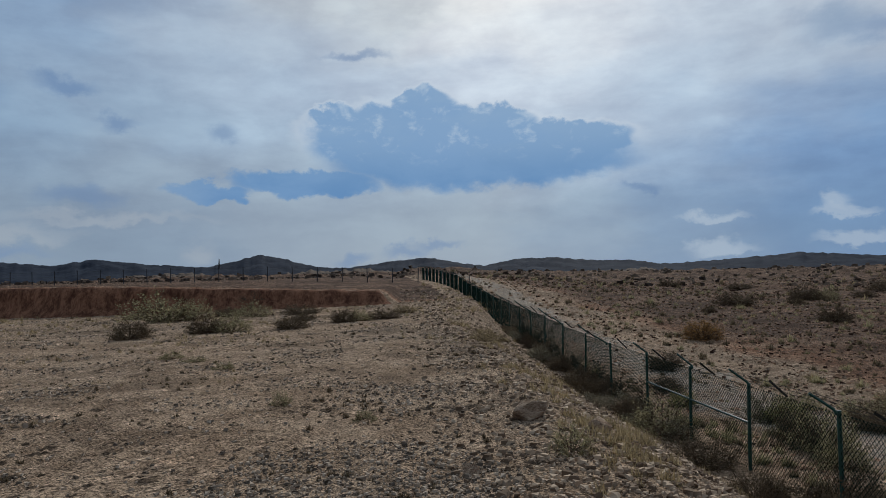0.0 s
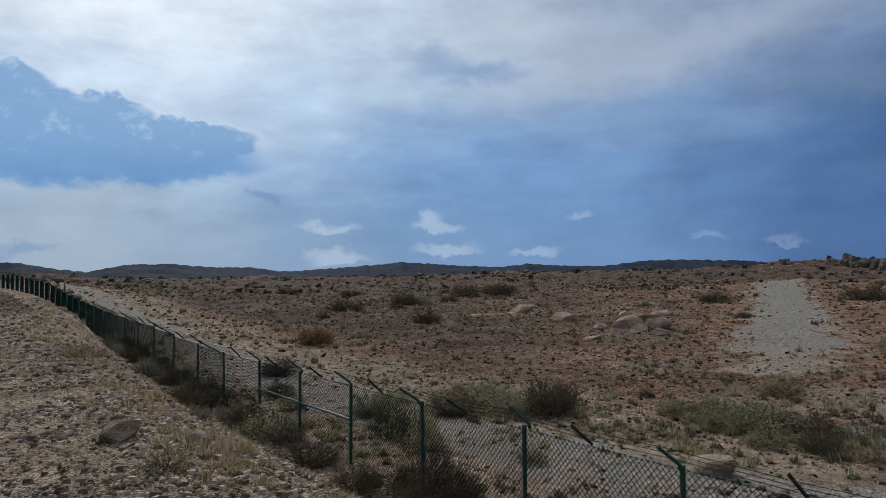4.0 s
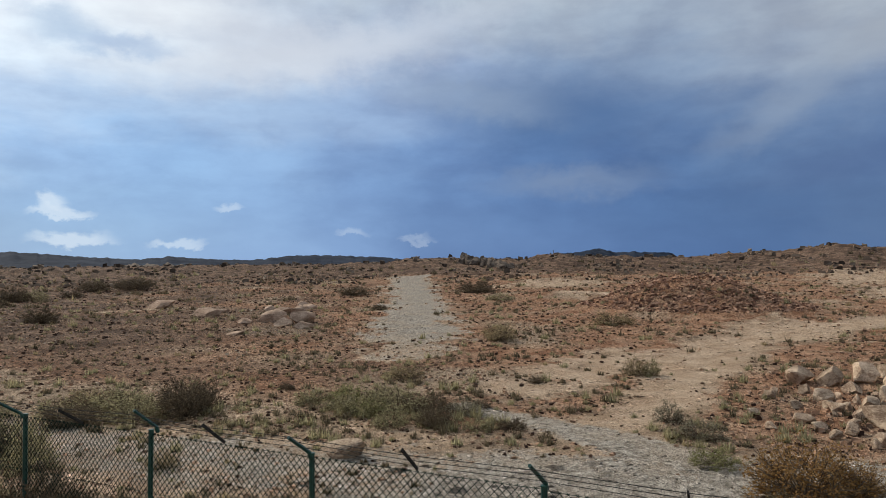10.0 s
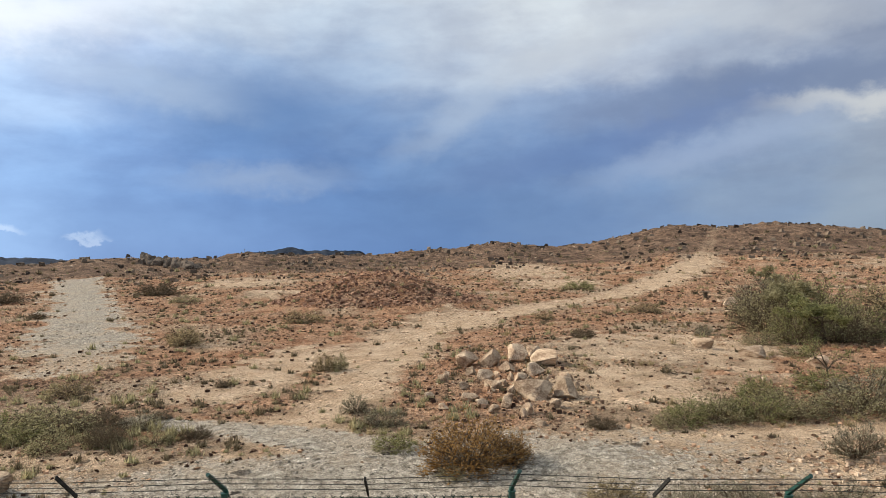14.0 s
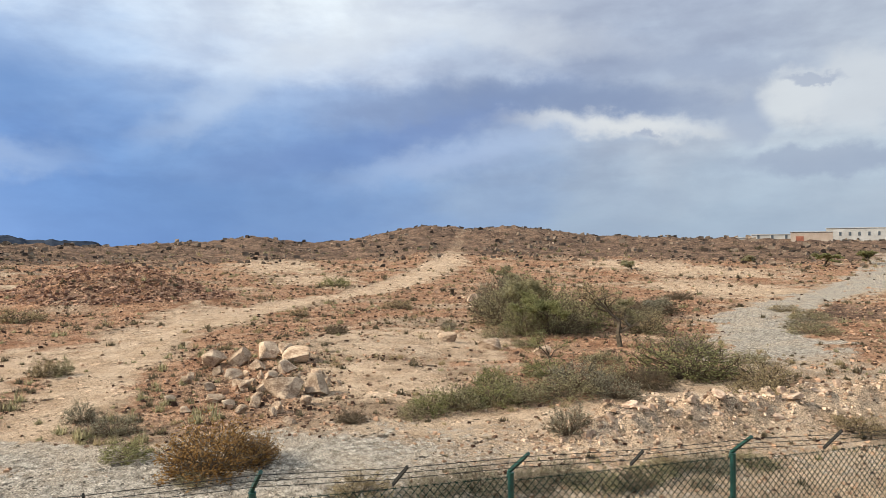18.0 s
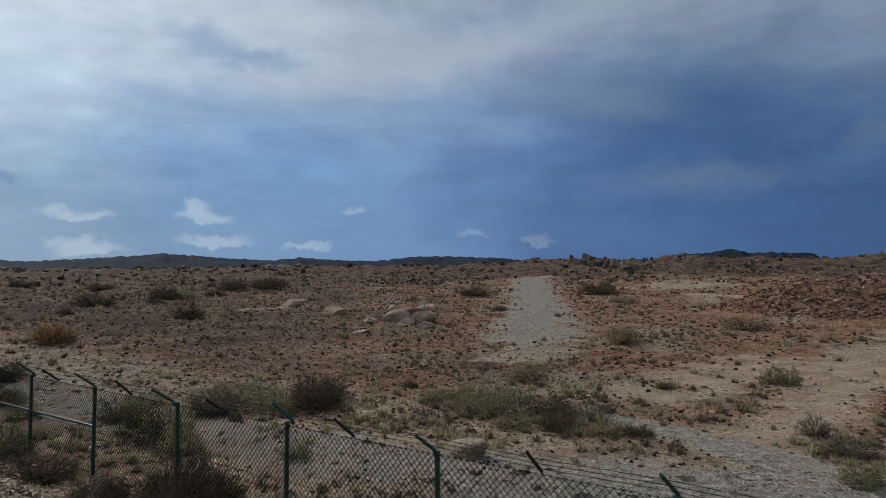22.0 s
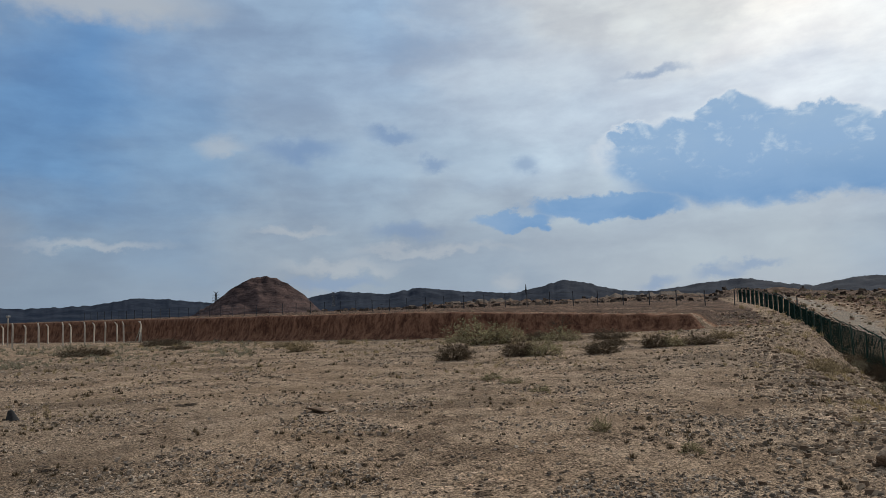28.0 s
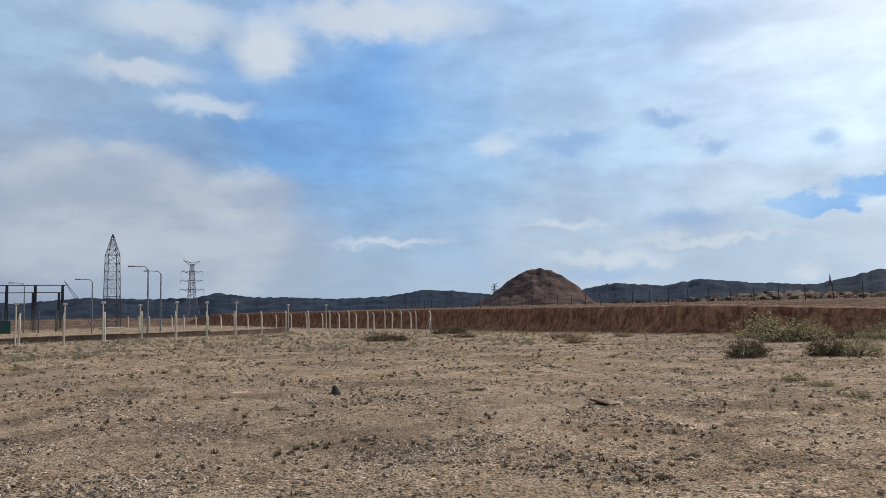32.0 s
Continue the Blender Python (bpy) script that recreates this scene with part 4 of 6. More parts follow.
def post_row(label, a, b, gap, turn, wires=3):
    """A row of cranked concrete posts with wires between."""
    t = thing("concrete_post_fence", pose(0, 0, 0), label, "fence", "yard fences")
    n = int(math.hypot(b[0] - a[0], b[1] - a[1]) / gap)
    tops = []
    for i in range(n + 1):
        x, y = a[0] + (b[0] - a[0]) * i / n, a[1] + (b[1] - a[1]) * i / n
        fr = random.Random(i * 7 + int(a[0]))
        part("post", CPOST, None, t, at=pose(x, y, zat(x, y), fr.uniform(-1, 1), fr.uniform(-1.5, 1.5), turn + fr.uniform(-4, 4)))
        tops.append(Vector((x, y, zat(x, y))))
    for h in [0.3 + 1.6 * j / (wires - 1) for j in range(wires)]:
        bm = bmesh.new()
        for p, q in zip(tops[:-1], tops[1:]):
            add_bar(bm, p + Vector((0, 0, h)), q + Vector((0, 0, h)), 0.006, sides=3)
        part("wire", bm, barbed, t, "thin dark wire")
    return t


CORNER = (-66, 58.5)
near_row = post_row("row of cranked pale concrete posts edging the yard", CORNER, (-53, 2), 3.0, 160)
post_row("second row of cranked pale concrete posts behind the yard", CORNER, (-128, 42), 3.0, 200)
bm = bmesh.new()
for dx, dy in ((1.1, -1.3), (-1.6, 0.5)):
    add_bar(bm, (CORNER[0] + dx, CORNER[1] + dy, zat(*CORNER) - 0.2), (CORNER[0], CORNER[1], zat(*CORNER) + 1.8), 0.07, sides=4)
part("brace", bm, concrete, near_row, "slanting concrete brace of the corner post")

# thin posts with wires on the land above the bank
crest = thing("wire_fence", pose(0, 0, 0), "dark thin-posted wire fence on the land above the bank", "fence")
bm = bmesh.new()
add_bar(bm, (0, 0, -0.3), (0, 0, 1.75), 0.055, 0.05, 6)
thin_post = bpy.data.meshes.new("post")
bm.to_mesh(thin_post)
bm.free()
thin_post.materials.append(dark_steel)
line = []
for i in range(46):
    x = 3 - 2.95 * i
    y = 80 + 0.04 * -x + 0.0009 * x * x
    line.append(Vector((x, y, zat(x, y))))
    part("post", thin_post, None, crest, at=pose(x, y, zat(x, y), 0, random.Random(i).uniform(-2, 2), 0))
for h in (0.5, 1.0, 1.6):
    bm = bmesh.new()
    for p, q in zip(line[:-1], line[1:]):
        add_bar(bm, p + Vector((0, 0, h)), q + Vector((0, 0, h)), 0.012, sides=3)
    part("wire", bm, dark_steel, crest)


def lattice(bm, p0, p1, w0, w1, bays, r):
    """Four legs with cross bracing between two heights."""
    lv = []
    for i in range(bays + 1):
        f = i / bays
        w, z = w0 + (w1 - w0) * f, p0[2] + (p1[2] - p0[2]) * f
        cx, cy = p0[0] + (p1[0] - p0[0]) * f, p0[1] + (p1[1] - p0[1]) * f
        lv.append([Vector((cx + a * w / 2, cy + b * w / 2, z)) for a, b in ((-1, -1), (1, -1), (1, 1), (-1, 1))])
    for a, b in zip(lv[:-1], lv[1:]):
        for i in range(4):
            j = (i + 1) % 4
            add_bar(bm, a[i], b[i], r, sides=4)
            add_bar(bm, a[i], b[j], r * 0.6, sides=3)
            add_bar(bm, a[j], b[i], r * 0.6, sides=3)
            add_bar(bm, b[i], b[j], r * 0.6, sides=3)


def at_az(az, d):
    return -math.sin(radians(az)) * d, math.cos(radians(az)) * d


def lattice_mast(az, d, h, w, label):
    x, y = at_az(az, d)
    t = thing("lattice_mast", pose(x, y, zat(x, y)), label, "mast")
    bm = bmesh.new()
    lattice(bm, (0, 0, -0.2), (0, 0, h * 0.78), w * 1.25, w, 9, 0.07)
    part("shaft", bm, dark_steel, t)
    bm = bmesh.new()
    lattice(bm, (0, 0, h * 0.78), (0, 0, h), w, 0.15, 4, 0.06)
    part("tip", bm, dark_steel, t)
    bm = bmesh.new()
    add_box(bm, (0, 0, 0.05), (w * 1.8, w * 1.8, 0.5), None, 0.03)
    part("footing", bm, concrete, t)


lattice_mast(73.0, 150, 18.5, 2.1, "dark steel lattice mast beside the substation")
lattice_mast(81.9, 150, 14.5, 1.9, "dark steel lattice mast behind the gantry")


def pylon(az, d, h, label, base=None):
    x, y = at_az(az, d)
    z = zat(x, y) if base is None else base
    t = thing("power_pylon", pose(x, y, z, 0, 0, az + 25), label, "pylon", "power pylons")
    s = h / 35
    r = 0.16 * s if d < 700 else 0.34 * s
    bm = bmesh.new()
    lattice(bm, (0, 0, -1), (0, 0, 0.42 * h), 8 * s, 3.4 * s, 4, r)
    part("base", bm, galv, t)
    bm = bmesh.new()
    lattice(bm, (0, 0, 0.42 * h), (0, 0, 0.95 * h), 3.4 * s, 1.6 * s, 6, r)
    part("body", bm, galv, t)
    for f, half in ((0.5, 7.6), (0.66, 7.2), (0.82, 7.0), (0.97, 5.6)):
        bm = bmesh.new()
        up = 1.6 * s if f > 0.9 else 0.35 * s
        for sg in (-1, 1):
            tip = Vector((sg * half * s, 0, f * h + up))
            for yy in (-0.9 * s, 0.9 * s):
                add_bar(bm, (0, yy, f * h), tip, r * 0.8, sides=3)
                add_bar(bm, (sg * 0.8 * s, yy, f * h - 1.5 * s), tip, r * 0.7, sides=3)
            if f < 0.9:
                add_bar(bm, tip, tip - Vector((0, 0, 2.2 * s)), r * 0.7, sides=4)
        part("crossarm", bm, galv, t)
    return t


pylon(67.4, 480, 37, "grey steel power pylon standing beyond the substation")
pylon(43.1, 1250, 30, "far grey steel power pylon on the plain", 12)
pylon(33.9, 1300, 26, "far grey steel power pylon on the plain", 12)
x, y = at_az(18.0, 2250)
radio = thing("radio_mast", pose(x, y, 30), "thin radio mast on a distant hill", "mast")
bm = bmesh.new()
lattice(bm, (0, 0, -5), (0, 0, 38), 6, 1.2, 7, 0.45)
part("shaft", bm, dark_steel, radio)
x, y = at_az(-68.7, 900)
flag = thing("marker_pole", pose(x, y, zat(x, y) + 12), "tiny marker pole on the skyline", "pole")
bm = bmesh.new()
add_bar(bm, (0, 0, -1), (0, 0, 13), 0.35, sides=6)
part("pole", bm, galv, flag)


def lamp_post(az, d, h, label="tall grey street lamp with a curved arm"):
    x, y = at_az(az, d)
    t = thing("street_lamp", pose(x, y, zat(x, y), 0, 0, az), label, "street lamp", "street lamps")
    bm = bmesh.new()
    add_bar(bm, (0, 0, -0.2), (0, 0, h - 0.5), 0.12, 0.08, 8)
    part("pole", bm, galv, t)
    bm = bmesh.new()
    add_bar(bm, (0, 0, h - 0.5), (-0.35, 0, h - 0.08), 0.07, 0.06, 6)
    add_bar(bm, (-0.35, 0, h - 0.08), (-1.6, 0, h), 0.06, 0.05, 6)
    part("arm", bm, galv, t)
    bm = bmesh.new()
    add_box(bm, (-1.95, 0, h - 0.02), (0.8, 0.3, 0.16), None, 0.04)
    part("lamp_head", bm, galv, t)


lamp_post(70.5, 96, 8.6)
lamp_post(69.6, 108, 8.8)
lamp_post(74.3, 118, 8.2)
lamp_post(78.6, 135, 8.4)


def pole_light(x, y, h=3.0):
    t = thing("pole_light", pose(x, y, zat(x, y)), "grey pole with a small white lamp on top", "pole light", "pole lights")
    bm = bmesh.new()
    add_bar(bm, (0, 0, -0.2), (0, 0, h), 0.06, 0.05, 8)
    part("pole", bm, concrete, t)
    bm = bmesh.new()
    add_box(bm, (0, 0, h + 0.08), (0.3, 0.3, 0.2), None, 0.03)
    part("lamp_head", bm, white_wall, t)


for az, d in ((79, 62), (76, 66), (73.5, 63), (71, 75), (68.4, 66), (66.2, 68), (64.0, 70), (60.0, 84), (57.0, 86)):
    pole_light(*at_az(az, d), 3.1)

# the substation's steelwork
x, y = at_az(79.5, 140)
gantry = thing("substation_gantry", pose(x, y, zat(x, y), 0, 0, 80), "dark steel substation gantry with beams and insulators", "gantry")
cols = []
for i in range(6):
    for j in range(2):
        px, py = -13 + i * 4.2, j * 9.0
        h = 8.2 if j == 0 else 7.2
        bm = bmesh.new()
        lattice(bm, (px, py, -0.3), (px, py, h), 0.55, 0.35, 7, 0.05)
        add_bar(bm, (px, py, h * 0.55), (px, py, h), 0.2, 0.16, 6)
        part("column", bm, dark_steel, gantry)
for j in range(2):
    h = 8.2 if j == 0 else 7.2
    bm = bmesh.new()
    for k2 in (-0.18, 0.18):
        add_bar(bm, (-13.5, j * 9 + k2, h), (8.5, j * 9 + k2, h), 0.07, sides=4)
    for i in range(22):
        add_bar(bm, (-13.5 + i, j * 9 - 0.18, h), (-12.5 + i, j * 9 + 0.18, h), 0.04, sides=3)
    part("beam", bm, dark_steel, gantry)
for i in range(9):
    bm = bmesh.new()
    px, py = -14 + i * 2.6, -5.0
    add_bar(bm, (px, py, -0.2), (px, py, 2.2), 0.1, sides=6)
    for q2 in range(5):
        add_bar(bm, (px, py, 2.2 + q2 * 0.3), (px, py, 2.38 + q2 * 0.3), 0.2, 0.12, 8)
    part("insulator", bm, dark_steel, gantry)
for i in range(3):
    bm = bmesh.new()
    add_box(bm, (-13 + i * 6, -2, 1.1), (2.6, 1.6, 2.2), None, 0.06)
    part("cabinet", bm, green_paint, gantry, "green equipment cabinet")
for i in range(2):
    bm = bmesh.new()
    add_bar(bm, (8.2, 0, 9.0), (13.5 + i * 1.5, 4, 0), 0.05, sides=3)
    part("stay_wire", bm, barbed, gantry)

# low retaining wall of the substation platform
low = thing("low_wall", pose(0, 0, 0), "long low brown block wall with a flat coping", "wall")
pts = [at_az(a, d) for a, d in ((60, 82), (66, 74), (72, 71), (79, 70), (86, 72))]
bm, cap = bmesh.new(), bmesh.new()
for (ax, ay), (bx, by) in zip(pts[:-1], pts[1:]):
    L, turn = math.hypot(bx - ax, by - ay), Matrix.Rotation(math.atan2(by - ay, bx - ax), 3, "Z")
    mx, my = (ax + bx) / 2, (ay + by) / 2
    add_box(bm, (mx, my, zat(mx, my) + 0.02), (L, 0.3, 0.8), turn)
    add_box(cap, (mx, my, zat(mx, my) + 0.45), (L, 0.36, 0.06), turn)
part("wall_body", bm, brown_wall, low)
part("coping", cap, brown_wall, low)


def house(name, az, d, w, depth, h, wall, label, doors=(), windows=0, roof_up=0.25, turn=0.0):
    x, y = at_az(az, d)
    t = thing(name, pose(x, y, zat(x, y), 0, 0, az + turn), label, "building", "far buildings")
    bm = bmesh.new()
    add_box(bm, (0, depth / 2, h / 2 - 0.5), (w, depth, h + 1), None, 0.05)
    part("wall", bm, wall, t)
    bm = bmesh.new()
    add_box(bm, (0, depth / 2, h + roof_up / 2), (w + 0.5, depth + 0.5, roof_up), None, 0.05)
    part("roof", bm, white_wall, t)
    for dx, dw, dh in doors:
        bm = bmesh.new()
        add_box(bm, (dx, -0.03, dh / 2), (dw, 0.16, dh), None, 0.02)
        part("door", bm, rust_door, t, "rusty red steel door")
    for i in range(windows):
        wx = -w / 2 + w * (i + 0.5) / windows
        bm = bmesh.new()
        add_box(bm, (wx, -0.02, h * 0.58), (1.0, 0.12, 1.6), None, 0.02)
        win = part("window", bm, white_wall, t)
        bm = bmesh.new()
        add_box(bm, (wx, -0.09, h * 0.58), (0.8, 0.04, 1.4))
        part("pane", bm, glass_grey, win)
    return t


house("warehouse", -137.4, 290, 36, 18, 4.7, white_wall, "long off-white metal warehouse with a flat roof", windows=12)
house("gatehouse", -132.9, 272, 13, 9, 3.9, salmon_wall, "salmon-coloured block building with a red door", doors=((-3.6, 2.4, 2.5),))
house("outbuilding", -130.3, 285, 14, 7, 1.9, white_wall, "low white outbuilding with a flat roof", windows=3)
house("outbuilding", -127.8, 300, 7, 5, 1.5, white_wall, "small white hut far across the plain", windows=1)

# ---------------------------------------------------------------- odds and ends
x, y = 71.4, -19.8
bench = thing("cable_drum_table", pose(x, y, zat(x, y)), "small dark cable-drum table standing beside the track", "table")
bm = bmesh.new()
bmesh.ops.create_cone(bm, cap_ends=True, segments=16, radius1=0.55, radius2=0.55, depth=0.08, matrix=Matrix.Translation((0, 0, 0.62)))
part("top", bm, bark, bench)
bm = bmesh.new()
add_bar(bm, (0, 0, -0.05), (0, 0, 0.6), 0.2, 0.2, 10)
part("drum", bm, bark, bench)
bm = bmesh.new()
bmesh.ops.create_cone(bm, cap_ends=True, segments=10, radius1=0.1, radius2=0.03, depth=0.2, matrix=Matrix.Translation((0, 0, 0.09)))
for v in bm.verts:
    v.co.x += 0.035 * math.sin(v.co.z * 30 + v.co.y * 20)
    v.co.y *= 0.7
bmesh.ops.bevel(bm, geom=list(bm.edges), offset=0.008, segments=1, affect="EDGES")
me = bpy.data.meshes.new("plastic_scrap")
bm.to_mesh(me)
bm.free()
me.materials.append(black_rubber)
ob = new("plastic_scrap", me)
ob.matrix_basis = pose(-12.2, 8.2, zat(-12.2, 8.2) - 0.01, 4, -6, 40)
tagged(ob, "black crumpled plastic scrap standing on the sandy yard", "litter")
# ---------------------------------------------------------------- boulders
def rock_mesh(seed, material, cuts=9):
    """A broken angular stone about one metre in size, sitting on z = 0."""
    rs = random.Random(seed)
    bm = bmesh.new()
    bmesh.ops.create_icosphere(bm, subdivisions=3, radius=0.6)
    planes = [(Vector((rs.gauss(0, 1), rs.gauss(0, 1), rs.gauss(0, 0.8))).normalized(), rs.uniform(0.26, 0.44)) for _ in range(cuts + 4)]
    off = Vector((rs.uniform(0, 50), rs.uniform(0, 50), 0))
    for v in bm.verts:
        for nrm, d in planes:
            e = v.co.dot(nrm) - d
            if e > 0:
                v.co -= nrm * e
        v.co += v.co.normalized() * (noise.noise(v.co * 2.2 + off) * 0.035 + noise.noise(v.co * 7 + off) * 0.014)
        v.co.z = max(v.co.z, -0.3)
    me = bpy.data.meshes.new("boulder")
    bm.to_mesh(me)
    bm.free()
    lo = [min(v.co[i] for v in me.vertices) for i in range(3)]
    hi = [max(v.co[i] for v in me.vertices) for i in range(3)]
    for v in me.vertices:
        v.co = Vector(((v.co.x - (lo[0] + hi[0]) / 2) / (hi[0] - lo[0]), (v.co.y - (lo[1] + hi[1]) / 2) / (hi[1] - lo[1]), (v.co.z - lo[2]) / (hi[2] - lo[2])))
    me.materials.append(material)
    return me


ROCKS = [rock_mesh(40 + i, boulder_stone) for i in range(8)]
SLAB_ROCKS = [rock_mesh(80 + i, slab_stone, 6) for i in range(4)]
RIDGE_ROCKS = [rock_mesh(90 + i, ridge_stone, 7) for i in range(4)]
DARK_ROCKS = [rock_mesh(60 + i, dark_stone, 7) for i in range(4)]


def boulder(x, y, w, h, i, label="angular pale tan boulder lying on stony ground", meshes=None, depth=0.8, sink=0.12, group="boulders"):
    rs = random.Random(int(x * 31 + y * 17) + i)
    me = (meshes or ROCKS)[i % len(meshes or ROCKS)]
    ob = new("boulder", me)
    ob.matrix_basis = pose(x, y, zat(x, y) - h * sink, rs.uniform(-10, 10), rs.uniform(-10, 10), rs.uniform(0, 360)) @ Matrix.Diagonal((w * rs.uniform(0.9, 1.1), w * depth * rs.uniform(0.9, 1.15), h * (1 + sink), 1))
    return tagged(ob, label, "boulder", group)


HEAP = [(28.6, 1.8, 1.35, 0.7), (28.4, 0.7, 1.1, 0.8), (27.1, 0.1, 0.7, 0.55), (28.9, -0.4, 1.1, 0.9), (28.1, -1.5, 1.5, 0.8), (22.5, -0.7, 1.3, 0.75), (22.6, -1.8, 1.05, 0.8), (20.4, -0.5, 0.55, 0.42), (23.8, 0.5, 0.6, 0.4), (22.2, 1.3, 0.7, 0.34), (19.2, -0.8, 0.45, 0.22), (21.2, 0.1, 0.45, 0.42), (25.5, 0.9, 0.7, 0.5), (24.6, -0.4, 0.8, 0.5), (26.2, -1.0, 0.8, 0.6), (24.0, 1.6, 0.5, 0.35), (21.4, 0.9, 0.5, 0.3), (23.2, -0.1, 0.5, 0.4), (26.8, 1.5, 0.6, 0.4), (20.6, 0.5, 0.4, 0.3), (25.0, -1.9, 0.6, 0.4), (30.2, -1.0, 0.8, 0.5)]
for i, (x, y, w, h) in enumerate(HEAP):
    boulder(x, y, w * 0.9, h * 0.8, i, "angular pale boulder in a loose heap of rocks", group="boulder heap")
hr = random.Random(5)
for i in range(24):
    boulder(hr.gauss(23.8, 2.2), hr.gauss(-0.1, 1.1), hr.uniform(0.2, 0.5), hr.uniform(0.12, 0.3), i, "small angular pale rock in a loose heap of rocks", group="boulder heap")
SLABS = [(48.5, 63.2, 3.2, 1.25), (43.4, 50.6, 3.0, 1.0), (40.6, 39.4, 2.2, 1.5), (41.8, 37.2, 1.9, 1.3), (39.2, 37.0, 1.6, 0.9), (38.3, 34.4, 1.4, 0.7), (32.0, 34.5, 1.5, 0.25), (46.0, 44.5, 1.4, 0.9), (49.0, 46.5, 1.8, 1.0), (52.0, 47.0, 1.5, 0.9), (55.0, 48.5, 1.6, 0.8), (47.0, 52.0, 1.0, 0.6), (53.0, 52.0, 1.6, 0.7), (38.6, 40.5, 1.0, 0.6), (58.0, 52.0, 1.4, 0.9)]
for i, (x, y, w, h) in enumerate(SLABS):
    boulder(x, y, w * 1.1, h * 0.68, i + 3, "large reddish-tan rock slab on the desert floor", SLAB_ROCKS, group="rock slabs")
ROADSIDE = [(13.4, 10.5, 1.05, 0.42), (62.3, -19.2, 1.2, 0.75), (0.9, 8.0, 0.5, 0.2), (-7.0, 10.1, 0.55, 0.07), (1.6, 7.6, 0.3, 0.14), (0.2, 5.9, 0.16, 0.1), (28.5, -12.0, 0.8, 0.5), (31.0, -10.5, 1.0, 0.5), (33.0, -9.0, 1.1, 0.5)]
for i, (x, y, w, h) in enumerate(ROADSIDE):
    boulder(x, y, w, h, i + 5, "weathered tan rock half sunk in the ground")
rr = random.Random(12)
for i in range(34):
    y = -7.0 - 15 * i / 34 + rr.uniform(-0.5, 0.5)
    boulder(15.9 + 0.12 * (-y - 8) + rr.gauss(0, 0.45), y, rr.uniform(0.18, 0.6), rr.uniform(0.10, 0.24), i, "pinkish rubble stone on the ridge by the track", RIDGE_ROCKS, group="rubble ridge")
for i in range(46):
    a = (i / 45) ** 1.5
    boulder(197 - 24 * a + rr.uniform(-2.5, 2.5), 108 - 28 * a + rr.uniform(-2, 2), rr.uniform(1.8, 3.4), rr.uniform(1.8, 3.9) * (1 - 0.5 * a), i, "dark jagged rock of the outcrop on the rise", DARK_ROCKS, 0.7, 0.1, "dark outcrop")


# ---------------------------------------------------------------- loose stones, scrub and grass
def scatter(n, r0, r1, a0, a1, seed, keep):
    """Places with even density on a view-like spread, kept where keep(x, y) allows."""
    g = np.random.RandomState(seed)
    r = np.exp(g.uniform(math.log(r0), math.log(r1), n))
    a = np.radians(g.uniform(a0, a1, n))
    x, y = -np.sin(a) * r, np.cos(a) * r
    ok = g.uniform(0, 1, n) < keep(x, y)
    return x[ok], y[ok], r[ok], g


def stones(name, n, r0, r1, a0, a1, seed, keep, size, material, label, flat=0.6):
    x, y, r, g = scatter(n, r0, r1, a0, a1, seed, keep)
    m = len(x)
    s = size(r, g.uniform(0, 1, m), x, y)
    base = np.array([(1, 0, -0.4), (-0.5, 0.86, -0.4), (-0.5, -0.86, -0.4), (0.72, 0.1, 0.75), (-0.45, 0.55, 0.75), (-0.3, -0.65, 0.75)], float)
    V = base[None] * (1 + g.uniform(-0.35, 0.35, (m, 6, 1)))
    V = V + g.uniform(-0.22, 0.22, V.shape)
    V[:, :, 2] *= flat
    t = g.uniform(0, 6.283, m)
    c, d = np.cos(t)[:, None], np.sin(t)[:, None]
    X, Y = V[:, :, 0] * c - V[:, :, 1] * d, V[:, :, 0] * d + V[:, :, 1] * c
    V = np.stack([X, Y, V[:, :, 2]], -1) * s[:, None, None] * 0.5
    V[:, :, 0] += x[:, None]
    V[:, :, 1] += y[:, None]
    V[:, :, 2] += (ground_z(x, y) + s * 0.1)[:, None]
    f = np.array([(3, 4, 5), (2, 1, 0), (0, 1, 4), (0, 4, 3), (1, 2, 5), (1, 5, 4), (2, 0, 3), (2, 3, 5)])
    F = (f[None] + 6 * np.arange(m)[:, None, None]).reshape(-1, 3)
    return tagged(new(name, tri_mesh(name, V.reshape(-1, 3), F, material)), label, "stones", kind="stuff")


def tri_mesh(name, V, F, material):
    me = bpy.data.meshes.new(name)
    me.vertices.add(len(V))
    me.vertices.foreach_set("co", V.ravel())
    me.loops.add(F.size)
    me.loops.foreach_set("vertex_index", F.ravel().astype(np.int32))
    me.polygons.add(len(F))
    me.polygons.foreach_set("loop_start", np.arange(0, F.size, 3, dtype=np.int32))
    me.polygons.foreach_set("use_smooth", np.zeros(len(F), bool))
    me.update(calc_edges=True)
    me.materials.append(material)
    return me


